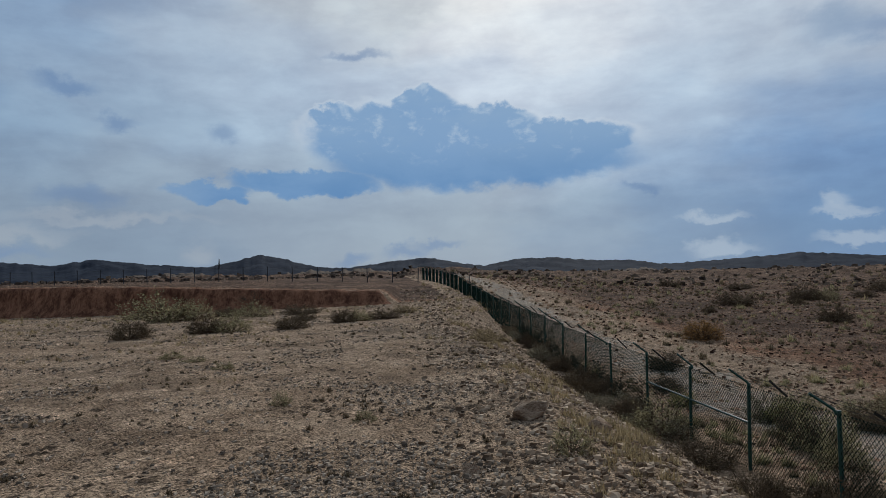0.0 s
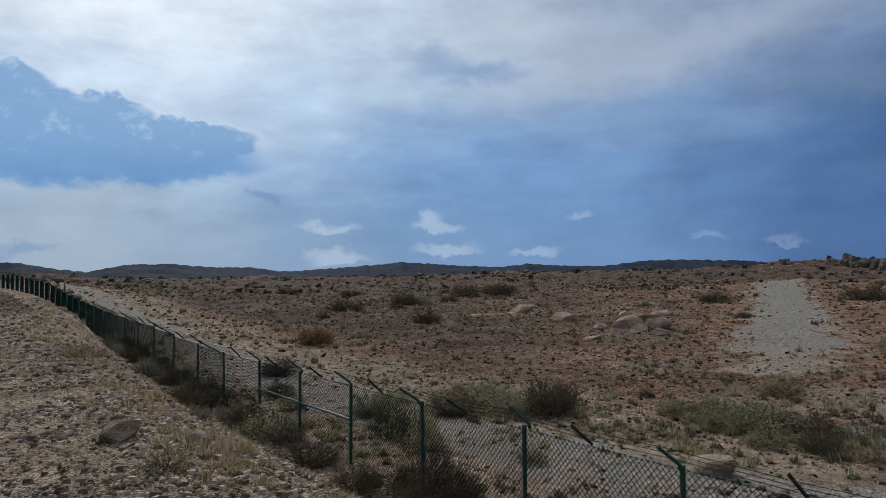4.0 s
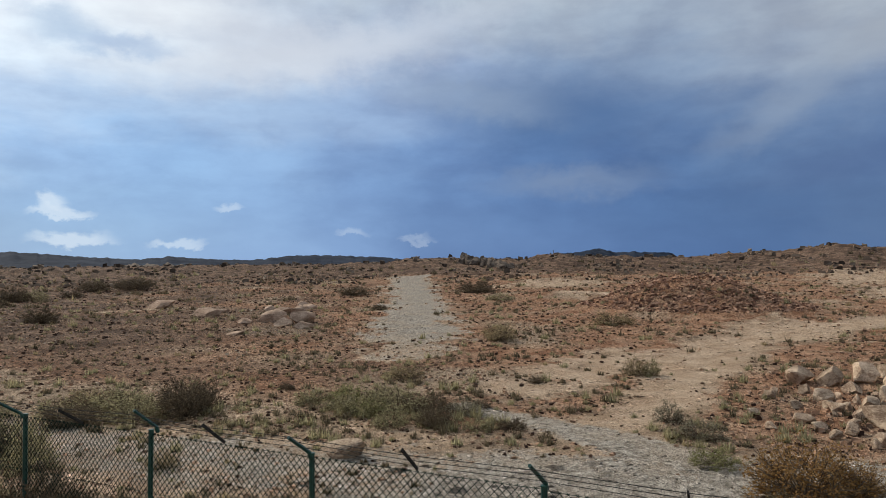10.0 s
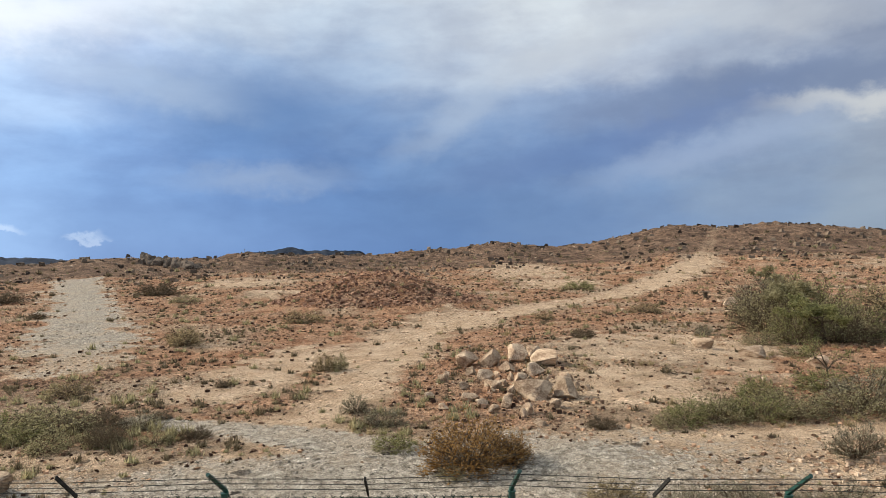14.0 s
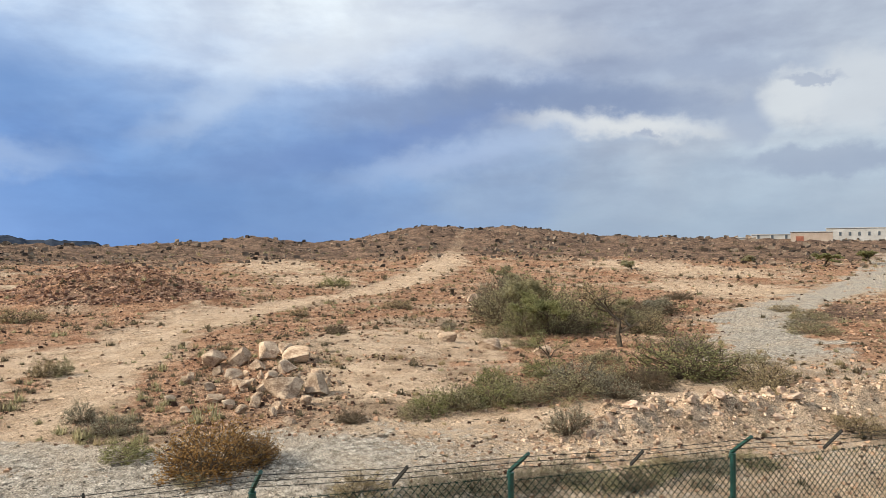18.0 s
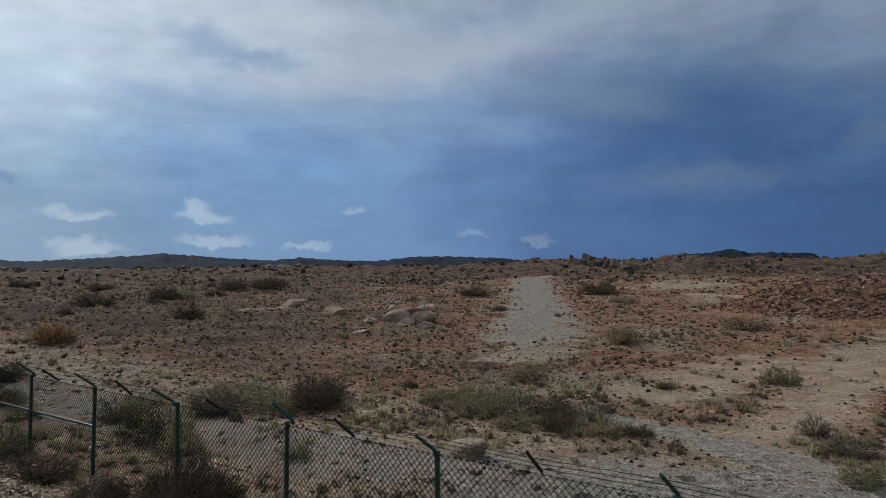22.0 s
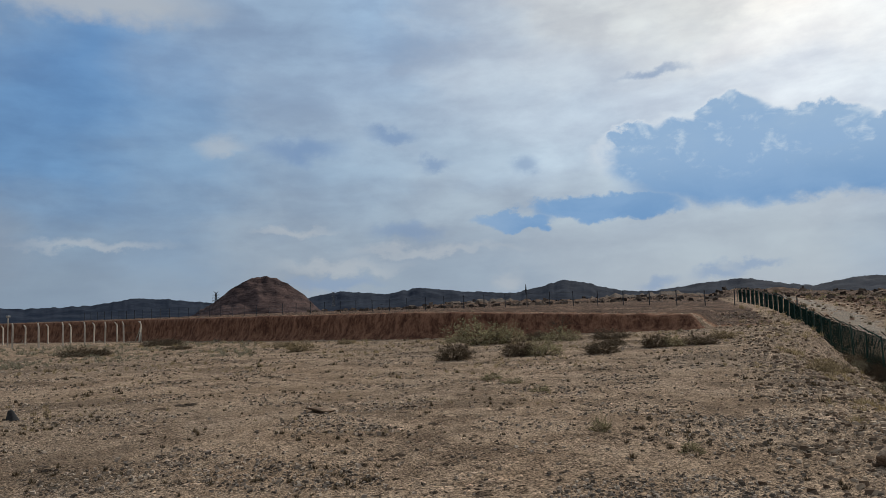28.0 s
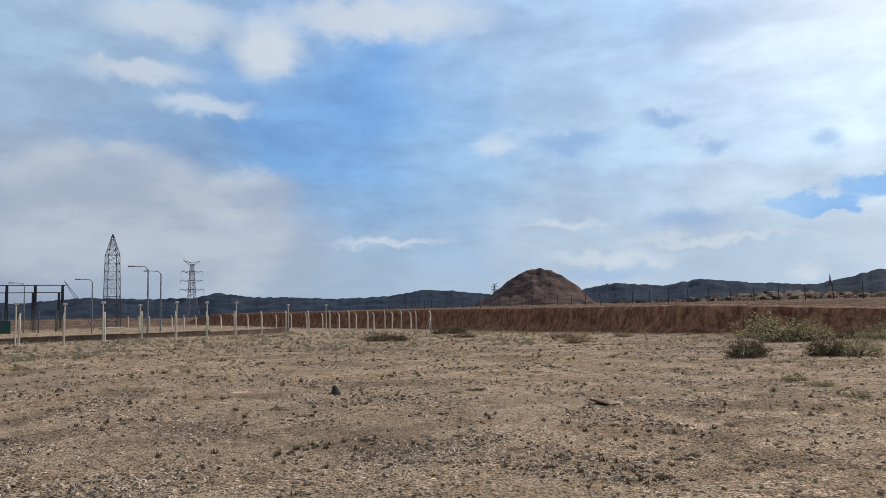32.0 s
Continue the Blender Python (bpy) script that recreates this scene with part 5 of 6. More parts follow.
def tufts(name, n, r0, r1, a0, a1, seed, keep, size, blades, material, label, width=0.05, upright=0.6):
    """Clumps of blades or twigs, joined."""
    x, y, r, g = scatter(n, r0, r1, a0, a1, seed, keep)
    m = len(x)
    s = size(r, g.uniform(0, 1, m), x, y)
    t = g.uniform(0, 6.283, (m, blades))
    lean = g.uniform(0.1, 1.0, (m, blades)) ** 0.7
    L = g.uniform(0.55, 1.0, (m, blades)) * s[:, None]
    bx, by = g.normal(0, 0.16, (m, blades)) * s[:, None], g.normal(0, 0.16, (m, blades)) * s[:, None]
    tip = np.stack([bx + np.cos(t) * L * lean * 0.75, by + np.sin(t) * L * lean * 0.75, L * (1 - lean * upright)], -1)
    w = (width * s)[:, None]
    side = np.stack([-np.sin(t) * w, np.cos(t) * w, 0 * t], -1)
    root = np.stack([bx, by, 0 * bx - 0.02 * s[:, None]], -1)
    V = np.stack([root + side, root - side, tip], 2)
    V[..., 0] += x[:, None, None]
    V[..., 1] += y[:, None, None]
    V[..., 2] += ground_z(x, y)[:, None, None]
    V = V.reshape(-1, 3)
    return tagged(new(name, tri_mesh(name, V, np.arange(len(V)).reshape(-1, 3), material)), label, "plants", kind="stuff")


def v_of(x, y):
    return x * FV[0] + y * FV[1]


def on_yard(x, y):
    return (v_of(x, y) < 1.9) * (bank_side(x, y) < -1.2)


def on_slope(x, y):
    v = v_of(x, y)
    return ss(0.2, 2.0, v) * (1 - ss(7.2, 7.9, v))


def on_desert(x, y):
    g, r, s, _ = zones(x, y)
    return (v_of(x, y) > 8.6) * np.clip(1 - 1.15 * g, 0, 1) * np.clip(1.3 - 1.7 * s, 0.03, 1)


def patchy(x, y, size, seed, lo=0.0, hi=0.6):
    return ss(lo, hi, wave(x, y, size, seed))


stones("yard_gravel", 200000, 4.5, 45, -35, 84, 21, lambda x, y: on_yard(x, y) * (0.1 + 0.9 * patchy(x + 0.6 * y, y * 1.5, 7, 21, 0.05, 0.5)), lambda r, k, x, y: 0.013 * (1 + 0.06 * r) * (0.6 + 3.0 * k ** 5), yard_stone, "scattered tan and brown pebbles over the sandy yard")
stones("slope_rubble", 60000, 3.5, 60, -40, 12, 22, lambda x, y: on_slope(x, y) * 0.9, lambda r, k, x, y: 0.02 * (1 + 0.055 * r) * (0.6 + 3.4 * k ** 4), pebble_tan, "broken stones over the bank by the fence")
stones("desert_stones", 150000, 12, 170, -142, 0, 23, on_desert, lambda r, k, x, y: 0.023 * (1 + 0.055 * r) * (0.5 + 3.2 * k ** 6), pebble_red, "reddish broken stones strewn over the desert floor")
stones("track_gravel", 110000, 9, 70, -142, -5, 24, lambda x, y: zones(x, y)[0] * 0.9, lambda r, k, x, y: 0.013 * (1 + 0.042 * r) * (0.5 + 2.4 * k ** 4), pebble_grey, "loose grey gravel on the track")
stones("spoil_stones", 52000, 54, 86, -92, -68, 25, lambda x, y: (np.hypot((x - 68) / 8, (y - 13) / 10.5) < 1) * 1.0, lambda r, k, x, y: 0.08 + 0.42 * k ** 7, spoil_rubble, "red-brown rubble covering the spoil mound")
stones("ridge_stones", 26000, 13, 32, -140, -108, 26, lambda x, y: np.exp(-((x - 15.9 - 0.12 * (-y - 8)) / 1.1) ** 2) * ss(5.5, 8, -y), lambda r, k, x, y: 0.035 + 0.15 * k ** 3, ridge_rubble, "pinkish rubble along the ridge by the track")
stones("heap_rubble", 2600, 17, 36, -102, -80, 27, lambda x, y: np.exp(-((x - 24) / 5) ** 2 - (y / 2.6) ** 2), lambda r, k, x, y: 0.05 + 0.2 * k ** 3, pebble_red, "pale broken stones round the boulder heap", 0.8)
stones("hill_rocks", 30000, 130, 430, -142, 36, 28, lambda x, y: np.maximum(ss(12, 30, v_of(x, y)), bank_side(x, y) > 60) * (1 - zones(x, y)[2]) * patchy(x, y, 60, 28, -0.3, 0.6), lambda r, k, x, y: (0.25 + 2.4 * k ** 5) * r / 250, rubble_dark, "dark rocks strewn over the low hills", 0.8)
stones("pale_rocks", 13000, 15, 300, -142, -20, 29, lambda x, y: on_desert(x, y) * patchy(x, y, 25, 29, 0.0, 0.7), lambda r, k, x, y: 0.03 * (1 + 0.05 * r) * (0.6 + 2.6 * k ** 4), pebble_tan, "pale stones strewn in patches over the desert", 0.7)
tufts("yard_tufts", 7500, 4.5, 60, -20, 84, 31, lambda x, y: on_yard(x, y) * (0.06 + 0.94 * patchy(x, y, 6, 31, 0.1, 0.7)), lambda r, k, x, y: (0.03 + 0.004 * r) * (0.5 + 1.3 * k ** 3), 22, leaf_dark, "small dry brown weeds on the sandy yard", 0.09, 0.75)
tufts("yard_grass", 11000, 6, 70, -20, 84, 32, lambda x, y: on_yard(x, y) * np.maximum(patchy(x, y, 14, 33) * ss(9, 26, np.hypot(x, y)), 0.9 * ss(-16, -5, bank_side(x, y)) * patchy(x, y, 6, 37, -0.6, 0.4)), lambda r, k, x, y: (0.05 + 0.005 * r) * (0.5 + 0.9 * k ** 2), 16, leaf_straw, "pale dry grass tufts across the yard", 0.04)
tufts("bank_grass", 11000, 3.5, 70, -50, 8, 34, lambda x, y: on_slope(x, y) * ss(1.2, 2.8, v_of(x, y)) * (1 - 0.3 * ss(5.5, 7.5, v_of(x, y))) * (0.04 + 0.96 * patchy(x, y, 4, 34, 0.0, 0.8)), lambda r, k, x, y: (0.13 + 0.004 * r) * (0.6 + 0.9 * k), 22, leaf_straw, "straw-coloured grass on the slope by the fence", 0.03)
tufts("fence_foot_scrub", 2600, 34, 75, 40, 84, 38, lambda x, y: (bank_side(x, y) < -0.5) * patchy(x, y, 12, 38, -0.5, 0.4), lambda r, k, x, y: (0.12 + 0.004 * r) * (0.5 + 1.0 * k ** 2), 22, leaf_grey, "dusty grey-green scrub along the foot of the post fence", 0.05, 0.6)
tufts("low_scrub", 15000, 13, 230, -142, 0, 35, lambda x, y: on_desert(x, y) * (0.12 + 0.88 * patchy(x, y, 19, 35, -0.1, 0.7)), lambda r, k, x, y: (0.1 + 0.0042 * r) * (0.6 + 1.5 * k ** 3), 34, leaf_scrub, "low dark scrub dotted over the desert", 0.075, 0.82)
tufts("green_scrub", 4200, 13, 200, -142, 0, 36, lambda x, y: on_desert(x, y) * patchy(x, y, 13, 36, 0.0, 0.8), lambda r, k, x, y: (0.11 + 0.005 * r) * (0.6 + 1.4 * k ** 3), 26, leaf_olive, "low olive-green scrub dotted over the desert", 0.075, 0.82)
tufts("straw_scrub", 3600, 13, 200, -142, 0, 37, lambda x, y: on_desert(x, y) * patchy(x, y, 16, 39, 0.0, 0.8), lambda r, k, x, y: (0.1 + 0.005 * r) * (0.6 + 1.2 * k ** 3), 24, leaf_straw, "dry yellow scrub dotted over the desert", 0.075, 0.82)
def scrub_band(x, y):
    """Scrub stands thickest in a belt beyond the track and in strips further out."""
    r = np.hypot(x, y)
    belt = np.exp(-((r - 20.5) / 3.2) ** 2) * ss(-1, 6, y) + 0.35 * np.exp(-((r - 29) / 5) ** 2) + 0.3 * np.exp(-((r - 62) / 16) ** 2)
    return on_desert(x, y) * belt * (0.25 + 0.75 * patchy(x, y, 5.5, 43, -0.2, 0.5))


tufts("belt_scrub", 5200, 14, 90, -100, -10, 41, scrub_band, lambda r, k, x, y: (0.2 + 0.003 * r) * (0.7 + 1.5 * k ** 2), 60, leaf_olive, "olive scrub standing in belts beyond the track", 0.035, 0.7)
tufts("belt_twigs", 4200, 14, 90, -100, -10, 42, scrub_band, lambda r, k, x, y: (0.2 + 0.003 * r) * (0.6 + 1.3 * k ** 2), 50, leaf_scrub, "brown twiggy scrub standing in belts beyond the track", 0.03, 0.65)
tufts("west_scrub", 2600, 16, 120, -142, -88, 44, lambda x, y: on_desert(x, y) * patchy(x, y, 9, 45, 0.0, 0.7), lambda r, k, x, y: (0.16 + 0.003 * r) * (0.6 + 1.5 * k ** 3), 50, leaf_straw, "low straw and brown scrub on the pale stony ground", 0.03, 0.7)
# ---------------------------------------------------------------- plants
def twig_strip(V, F, a, b, w, rs):
    """A flat tapering twig from a to b."""
    d = (b - a).normalized()
    s = d.cross(Vector((rs.uniform(-1, 1), rs.uniform(-1, 1), rs.uniform(-0.4, 0.4)))).normalized() * w
    n = len(V)
    V.extend([tuple(a + s), tuple(a - s), tuple(b - s * 0.35), tuple(b + s * 0.35)])
    F.append((n, n + 1, n + 2, n + 3))


def leaf(V, F, p, size, rs):
    d = Vector((rs.gauss(0, 1), rs.gauss(0, 1), rs.gauss(0.3, 0.8))).normalized()
    s = d.cross(Vector((rs.gauss(0, 1), rs.gauss(0, 1), rs.gauss(0, 1)))).normalized()
    n = len(V)
    V.extend([tuple(p), tuple(p + d * size * 0.5 + s * size * 0.28), tuple(p + d * size), tuple(p + d * size * 0.5 - s * size * 0.28)])
    F.append((n, n + 1, n + 2, n + 3))


def shrub_meshes(seed, stems, leaves, leaf_size, spiky=0.5, flat=0.75, bare=0.2):
    """Stems and foliage of a shrub about one metre across and flat metres high."""
    rs = random.Random(seed)
    V1, F1, V2, F2 = [], [], [], []
    tips = []
    lumps = [(rs.uniform(0, 6.28), rs.uniform(0.75, 1.15)) for _ in range(5)]
    for i in range(stems):
        a = rs.uniform(0, 6.283)
        lump = max(g * max(0.0, math.cos(a - c)) ** 0.6 for c, g in lumps)
        tilt = math.acos(1 - rs.random() ** 0.9 * 0.98)
        reach = 0.5 * (0.55 + 0.5 * lump) * rs.uniform(0.65, 1.0)
        d = Vector((math.sin(tilt) * math.cos(a), math.sin(tilt) * math.sin(a), math.cos(tilt) * flat * 1.7))
        base = Vector((math.cos(a), math.sin(a), 0)) * rs.uniform(0, 0.12)
        mid = base + d * reach * 0.55 + Vector((rs.gauss(0, 0.03), rs.gauss(0, 0.03), 0.02))
        tip = base + d * reach + Vector((rs.gauss(0, 0.05), rs.gauss(0, 0.05), rs.gauss(0.0, 0.05) * spiky))
        tip.z, mid.z = max(tip.z, 0.02), max(mid.z, 0.015)
        twig_strip(V1, F1, base, mid, 0.008, rs)
        twig_strip(V1, F1, mid, tip, 0.006, rs)
        tips.append((mid, tip))
        for _ in range(3):
            p = mid.lerp(tip, rs.uniform(0.1, 0.9))
            e = p + (d * 0.5 + Vector((rs.gauss(0, 0.5), rs.gauss(0, 0.5), rs.gauss(0.3, 0.4)))) * 0.13
            twig_strip(V1, F1, p, e, 0.004, rs)
            tips.append((p, e))
    for i in range(leaves):
        a, b = tips[rs.randrange(len(tips))]
        p = a.lerp(b, rs.uniform(bare, 1.05)) + Vector((rs.gauss(0, 0.02), rs.gauss(0, 0.02), rs.gauss(0, 0.02)))
        if p.z > 0.0:
            leaf(V2, F2, p, leaf_size * rs.uniform(0.6, 1.4), rs)
    return V1, F1, V2, F2


SHRUBS = {}
SPECS = {
    "big_green": (170, 4600, 0.022, leaf_green, 0.6, 0.65, "large green thorn bush in the thicket", "shrub"),
    "big_olive": (170, 4200, 0.022, leaf_olive, 0.6, 0.65, "large olive thorn bush in the thicket", "shrub"),
    "big_grey": (190, 3200, 0.020, leaf_grey, 0.8, 0.65, "large dusty grey thorn bush in the thicket", "shrub"),
    "olive": (100, 2300, 0.034, leaf_olive, 0.6, 0.7, "olive-green desert shrub with fine leaves on dry ground", "shrub"),
    "green": (90, 2400, 0.036, leaf_green, 0.5, 0.6, "fresh green low shrub on the stony ground", "shrub"),
    "dry": (190, 4600, 0.03, leaf_dry, 0.9, 0.75, "dry orange-brown dome-shaped bush on gravel", "shrub"),
    "straw": (130, 1900, 0.034, leaf_straw, 0.9, 0.7, "straw-yellow dry shrub on stony soil", "shrub"),
    "dark": (160, 3000, 0.03, leaf_dark, 0.8, 0.65, "dark brown leafless thorny shrub", "shrub"),
    "grey": (130, 2000, 0.032, leaf_grey, 0.8, 0.65, "grey-green dusty desert shrub", "shrub"),
}


def shrub(kind, variant):
    if (kind, variant) not in SHRUBS:
        stems, leaves, size, mat, spiky, flat, _, _ = SPECS[kind]
        V1, F1, V2, F2 = shrub_meshes(sum(ord(ch) for ch in kind) * 13 + variant, stems, leaves, size, spiky, flat)
        SHRUBS[kind, variant] = mesh_from("stem_tangle", V1, F1, [twig]), mesh_from("foliage", V2, F2, [mat])
    return SHRUBS[kind, variant]


def plant(kind, x, y, w, h, n=[0]):
    """A shrub w metres wide and h high, rooted at x, y."""
    n[0] += 1
    rs = random.Random(n[0])
    stems, leaves = shrub(kind, rs.randrange(3 if kind[:3] == "big" else 4))
    flat = SPECS[kind][5]
    m = pose(x, y, zat(x, y) - 0.03, 0, 0, rs.uniform(0, 360)) @ Matrix.Diagonal((w, w, h / (flat * 0.95), 1))
    t = thing("desert_shrub", m, SPECS[kind][6], SPECS[kind][7], "desert shrubs")
    part("stem_tangle", stems, None, t)
    part("foliage", leaves, None, t)
    return t


YARD = [("dark", -9.7, 21.5, 1.25, 0.66), ("dark", -7.9, 23.1, 1.0, 0.75), ("olive", -7.1, 23.3, 1.2, 0.7), ("dark", -5.2, 23.8, 1.15, 0.5), ("dark", -3.8, 26.2, 1.0, 0.6), ("olive", -3.2, 26.6, 0.9, 0.5), ("olive", -12.9, 31.9, 2.6, 1.4), ("olive", -11.6, 32.4, 1.6, 1.0), ("straw", -22.0, 29.6, 1.3, 0.65), ("dark", -36.4, 28.6, 3.0, 0.67), ("dark", -2.3, 27.2, 1.2, 0.45), ("olive", -2.1, 9.2, 0.27, 0.24), ("olive", -0.9, 8.1, 0.25, 0.17), ("olive", -4.1, 13.1, 0.4, 0.18), ("straw", -1.7, 30.8, 0.95, 0.46)]
YARD_FAR = [("dark", -36, 35, 2.2, 0.4), ("olive", -10.9, 6.2, 0.28, 0.1), ("olive", -27.8, 5.7, 0.8, 0.22), ("dark", -46.8, 43.2, 3.4, 0.8), ("dark", -44.5, 42.6, 2.2, 0.6), ("olive", -9.0, 33.0, 1.8, 0.8), ("dark", -10.6, 34.4, 1.6, 0.6), ("dark", -6.8, 33.5, 2.0, 0.6), ("dark", -5.6, 28.0, 1.0, 0.5), ("straw", -16, 36, 1.4, 0.4), ("straw", -28, 36, 1.6, 0.45), ("straw", -24, 37, 1.2, 0.4), ("olive", -5.2, 14.6, 0.5, 0.16), ("olive", -6.0, 15.5, 0.6, 0.2)]
BANKSIDE = [("olive", 1.1, 6.5, 0.4, 0.3), ("dark", 5.2, 35.5, 1.6, 0.9), ("dark", 5.9, 28.0, 1.3, 0.9), ("olive", 6.0, 19.7, 1.7, 1.1), ("olive", 9.3, 17.4, 1.6, 1.15), ("dark", 7.2, 13.1, 1.7, 1.1), ("dark", 9.6, 31.0, 1.3, 0.66), ("dark", 6.6, 14.4, 0.5, 0.35), ("straw", 1.2, 22, 0.9, 0.4), ("straw", 1.8, 25, 1.0, 0.4), ("straw", 0.9, 18, 0.7, 0.3), ("dark", 5.0, 40, 1.5, 0.9), ("dark", 5.0, 45, 1.5, 0.8), ("grey", 2.6, 12.5, 0.5, 0.3), ("dark", 6.4, 23.5, 0.9, 0.6), ("dark", 7.2, 11.6, 0.9, 0.8)]
SOUTH = [("dry", 15.1, 40.8, 2.3, 1.4), ("dark", 29.3, 52, 2.73, 1.49), ("dark", 29.2, 68.7, 4.42, 1.69), ("dark", 44.6, 85.6, 4.16, 2.6), ("olive", 47.6, 86, 3.4, 1.6), ("dark", 66, 102.9, 5.2, 2.21), ("dark", 71.5, 100.4, 7.15, 2.6), ("dark", 9.9, 31.5, 1.7, 0.95), ("dark", 14.4, 17.6, 1.7, 1.1), ("olive", 13.2, 18.4, 1.6, 0.9), ("straw", 14.3, 22, 1.8, 0.7), ("olive", 12.6, 21.2, 1.5, 0.7), ("green", 9.9, 20.6, 1.3, 0.8), ("dark", 57.2, 41.1, 1.6, 0.75), ("straw", 38.3, 18.7, 2.1, 1.2), ("dark", 89.4, 47, 5.85, 2.34), ("olive", 74.7, 36.1, 3.6, 1), ("dark", 77.8, 60.5, 4.94, 1.69)]
MIDDLE = [("dark", 15.3, 18.6, 2.2, 1.2), ("olive", 13.8, 20.2, 2.2, 0.9), ("olive", 18.3, 12.4, 2.4, 0.75), ("olive", 17.6, 13.4, 2.0, 0.7), ("dark", 18.6, 11.6, 1.6, 0.65), ("olive", 19.3, 13.6, 1.6, 0.6), ("grey", 18.9, 10.4, 1.4, 0.5), ("straw", 23.4, 15.5, 1.6, 0.75), ("green", 18.7, 14.8, 1.4, 0.6), ("olive", 18.1, 15.8, 1.2, 0.55), ("dark", 16.9, 10.2, 1.2, 0.7), ("olive", 16.3, 11.4, 1.3, 0.65), ("green", 17.4, 12.8, 1.2, 0.5), ("dark", 19.4, 18.1, 0.75, 0.38), ("olive", 17.5, 15.5, 1.0, 0.4), ("olive", 17.5, 13.8, 1.3, 0.55), ("dark", 17.6, 8.2, 0.9, 0.45), ("olive", 17.0, 9.0, 0.9, 0.45), ("dark", 24.9, 10.5, 0.65, 0.38), ("dark", 19.9, 10.3, 0.7, 0.32), ("dark", 45, 137, 5, 2.0), ("dark", 52.3, 121.7, 4.8, 1.5), ("dark", 56, 92, 3.0, 1.2), ("dark", 23, 60, 1.4, 0.7), ("dark", 38, 75, 2.0, 0.9)]
WEST = [("dry", 15.4, 0.9, 2.1, 1.2), ("dry", 15.9, 0.1, 1.1, 0.8), ("grey", 19.0, 3.5, 1.25, 0.65), ("straw", 28.3, 7.6, 1.0, 0.95), ("olive", 28.6, 7.1, 0.9, 0.8), ("straw", 51.1, 15.3, 3.3, 1.2), ("straw", 36.9, 17.8, 1.9, 1.2), ("grey", 20.6, 4.6, 0.85, 0.7), ("green", 16.8, 2.8, 1.1, 0.48), ("green", 89.8, -9.1, 4.4, 1.5), ("green", 19.3, -4.7, 1.4, 0.72), ("olive", 18.7, -4.0, 0.85, 0.55), ("green", 20.2, -5.9, 1.3, 0.6), ("green", 22.7, -7.7, 1.3, 0.8), ("dark", 18.8, -2.4, 0.9, 0.4), ("dark", 35.5, -3.7, 1.4, 0.6), ("straw", 50.9, -2.7, 1.6, 0.8), ("straw", 56.6, -11.1, 2.6, 1.05), ("grey", 39.5, -10.8, 1.2, 0.6)]
THICKET = [("big_green", 22.5, -15.2, 4.2, 1.9), ("olive", 20.8, -8.0, 2.0, 0.9), ("grey", 21.2, -10.2, 2.4, 1.2), ("dark", 21.0, -12.6, 1.8, 0.9), ("olive", 19.9, -7.6, 1.6, 0.7), ("straw", 20.6, -17.0, 2.2, 1.2), ("olive", 20.2, -9.3, 1.9, 1.0), ("grey", 19.8, -10.9, 1.8, 0.9), ("olive", 19.6, -5.6, 1.6, 0.8), ("green", 20.0, -6.8, 1.6, 0.8), ("dark", 20.4, -6.7, 0.7, 0.42), ("grey", 15.7, -7.3, 1.1, 0.9), ("straw", 18.3, -14.8, 1.9, 0.95), ("olive", 31.5, -12.4, 1.4, 0.55), ("olive", 35.1, -12.2, 1.9, 0.9), ("olive", 26.5, -13.6, 1.8, 0.6), ("olive", 39, -15.5, 2.6, 1.7), ("green", 24, -10.2, 1.7, 0.8), ("olive", 22.3, -11.8, 1.6, 0.9), ("grey", 27.5, -19.0, 2.0, 1.1)]
COPSE = [("big_green", 38, -18.5, 4.32, 3.1), ("big_olive", 42, -15.0, 4.32, 2.97), ("big_green", 46, -19, 4.54, 3.51), ("big_grey", 50, -17.5, 4.32, 3.24), ("big_olive", 36.6, -16.4, 3.6, 2.6), ("big_grey", 39, -23, 2.6, 1.3), ("dark", 43, -25, 3.2, 1.5), ("big_olive", 55, -21, 4.32, 3.24), ("dark", 47, -29, 4.0, 1.6), ("big_green", 36, -14.4, 3.02, 2.03), ("big_olive", 35.5, -21.5, 2.6, 1.7)]
BYFENCE = [("dark", 9.2, 18.2, 1.5, 1.1), ("grey", 9.7, 21.0, 1.6, 1.0), ("olive", 8.9, 15.9, 1.3, 0.9), ("dark", 12.0, 19.5, 1.8, 0.9), ("olive", 13.9, 19.6, 1.6, 0.8), ("olive", 11.3, 22.5, 1.4, 0.7), ("dark", 6.1, 25.8, 1.2, 0.9), ("dark", 5.6, 31.5, 1.4, 0.9), ("dark", 5.7, 21.5, 1.3, 0.9), ("green", 8.0, 23.6, 1.0, 0.6), ("dark", 8.4, 26.5, 1.3, 0.7), ("straw", 10.5, 13.6, 0.8, 0.5), ("dark", 16.2, 19.4, 1.1, 0.5), ("dark", 7.6, 12.2, 1.2, 0.9)]
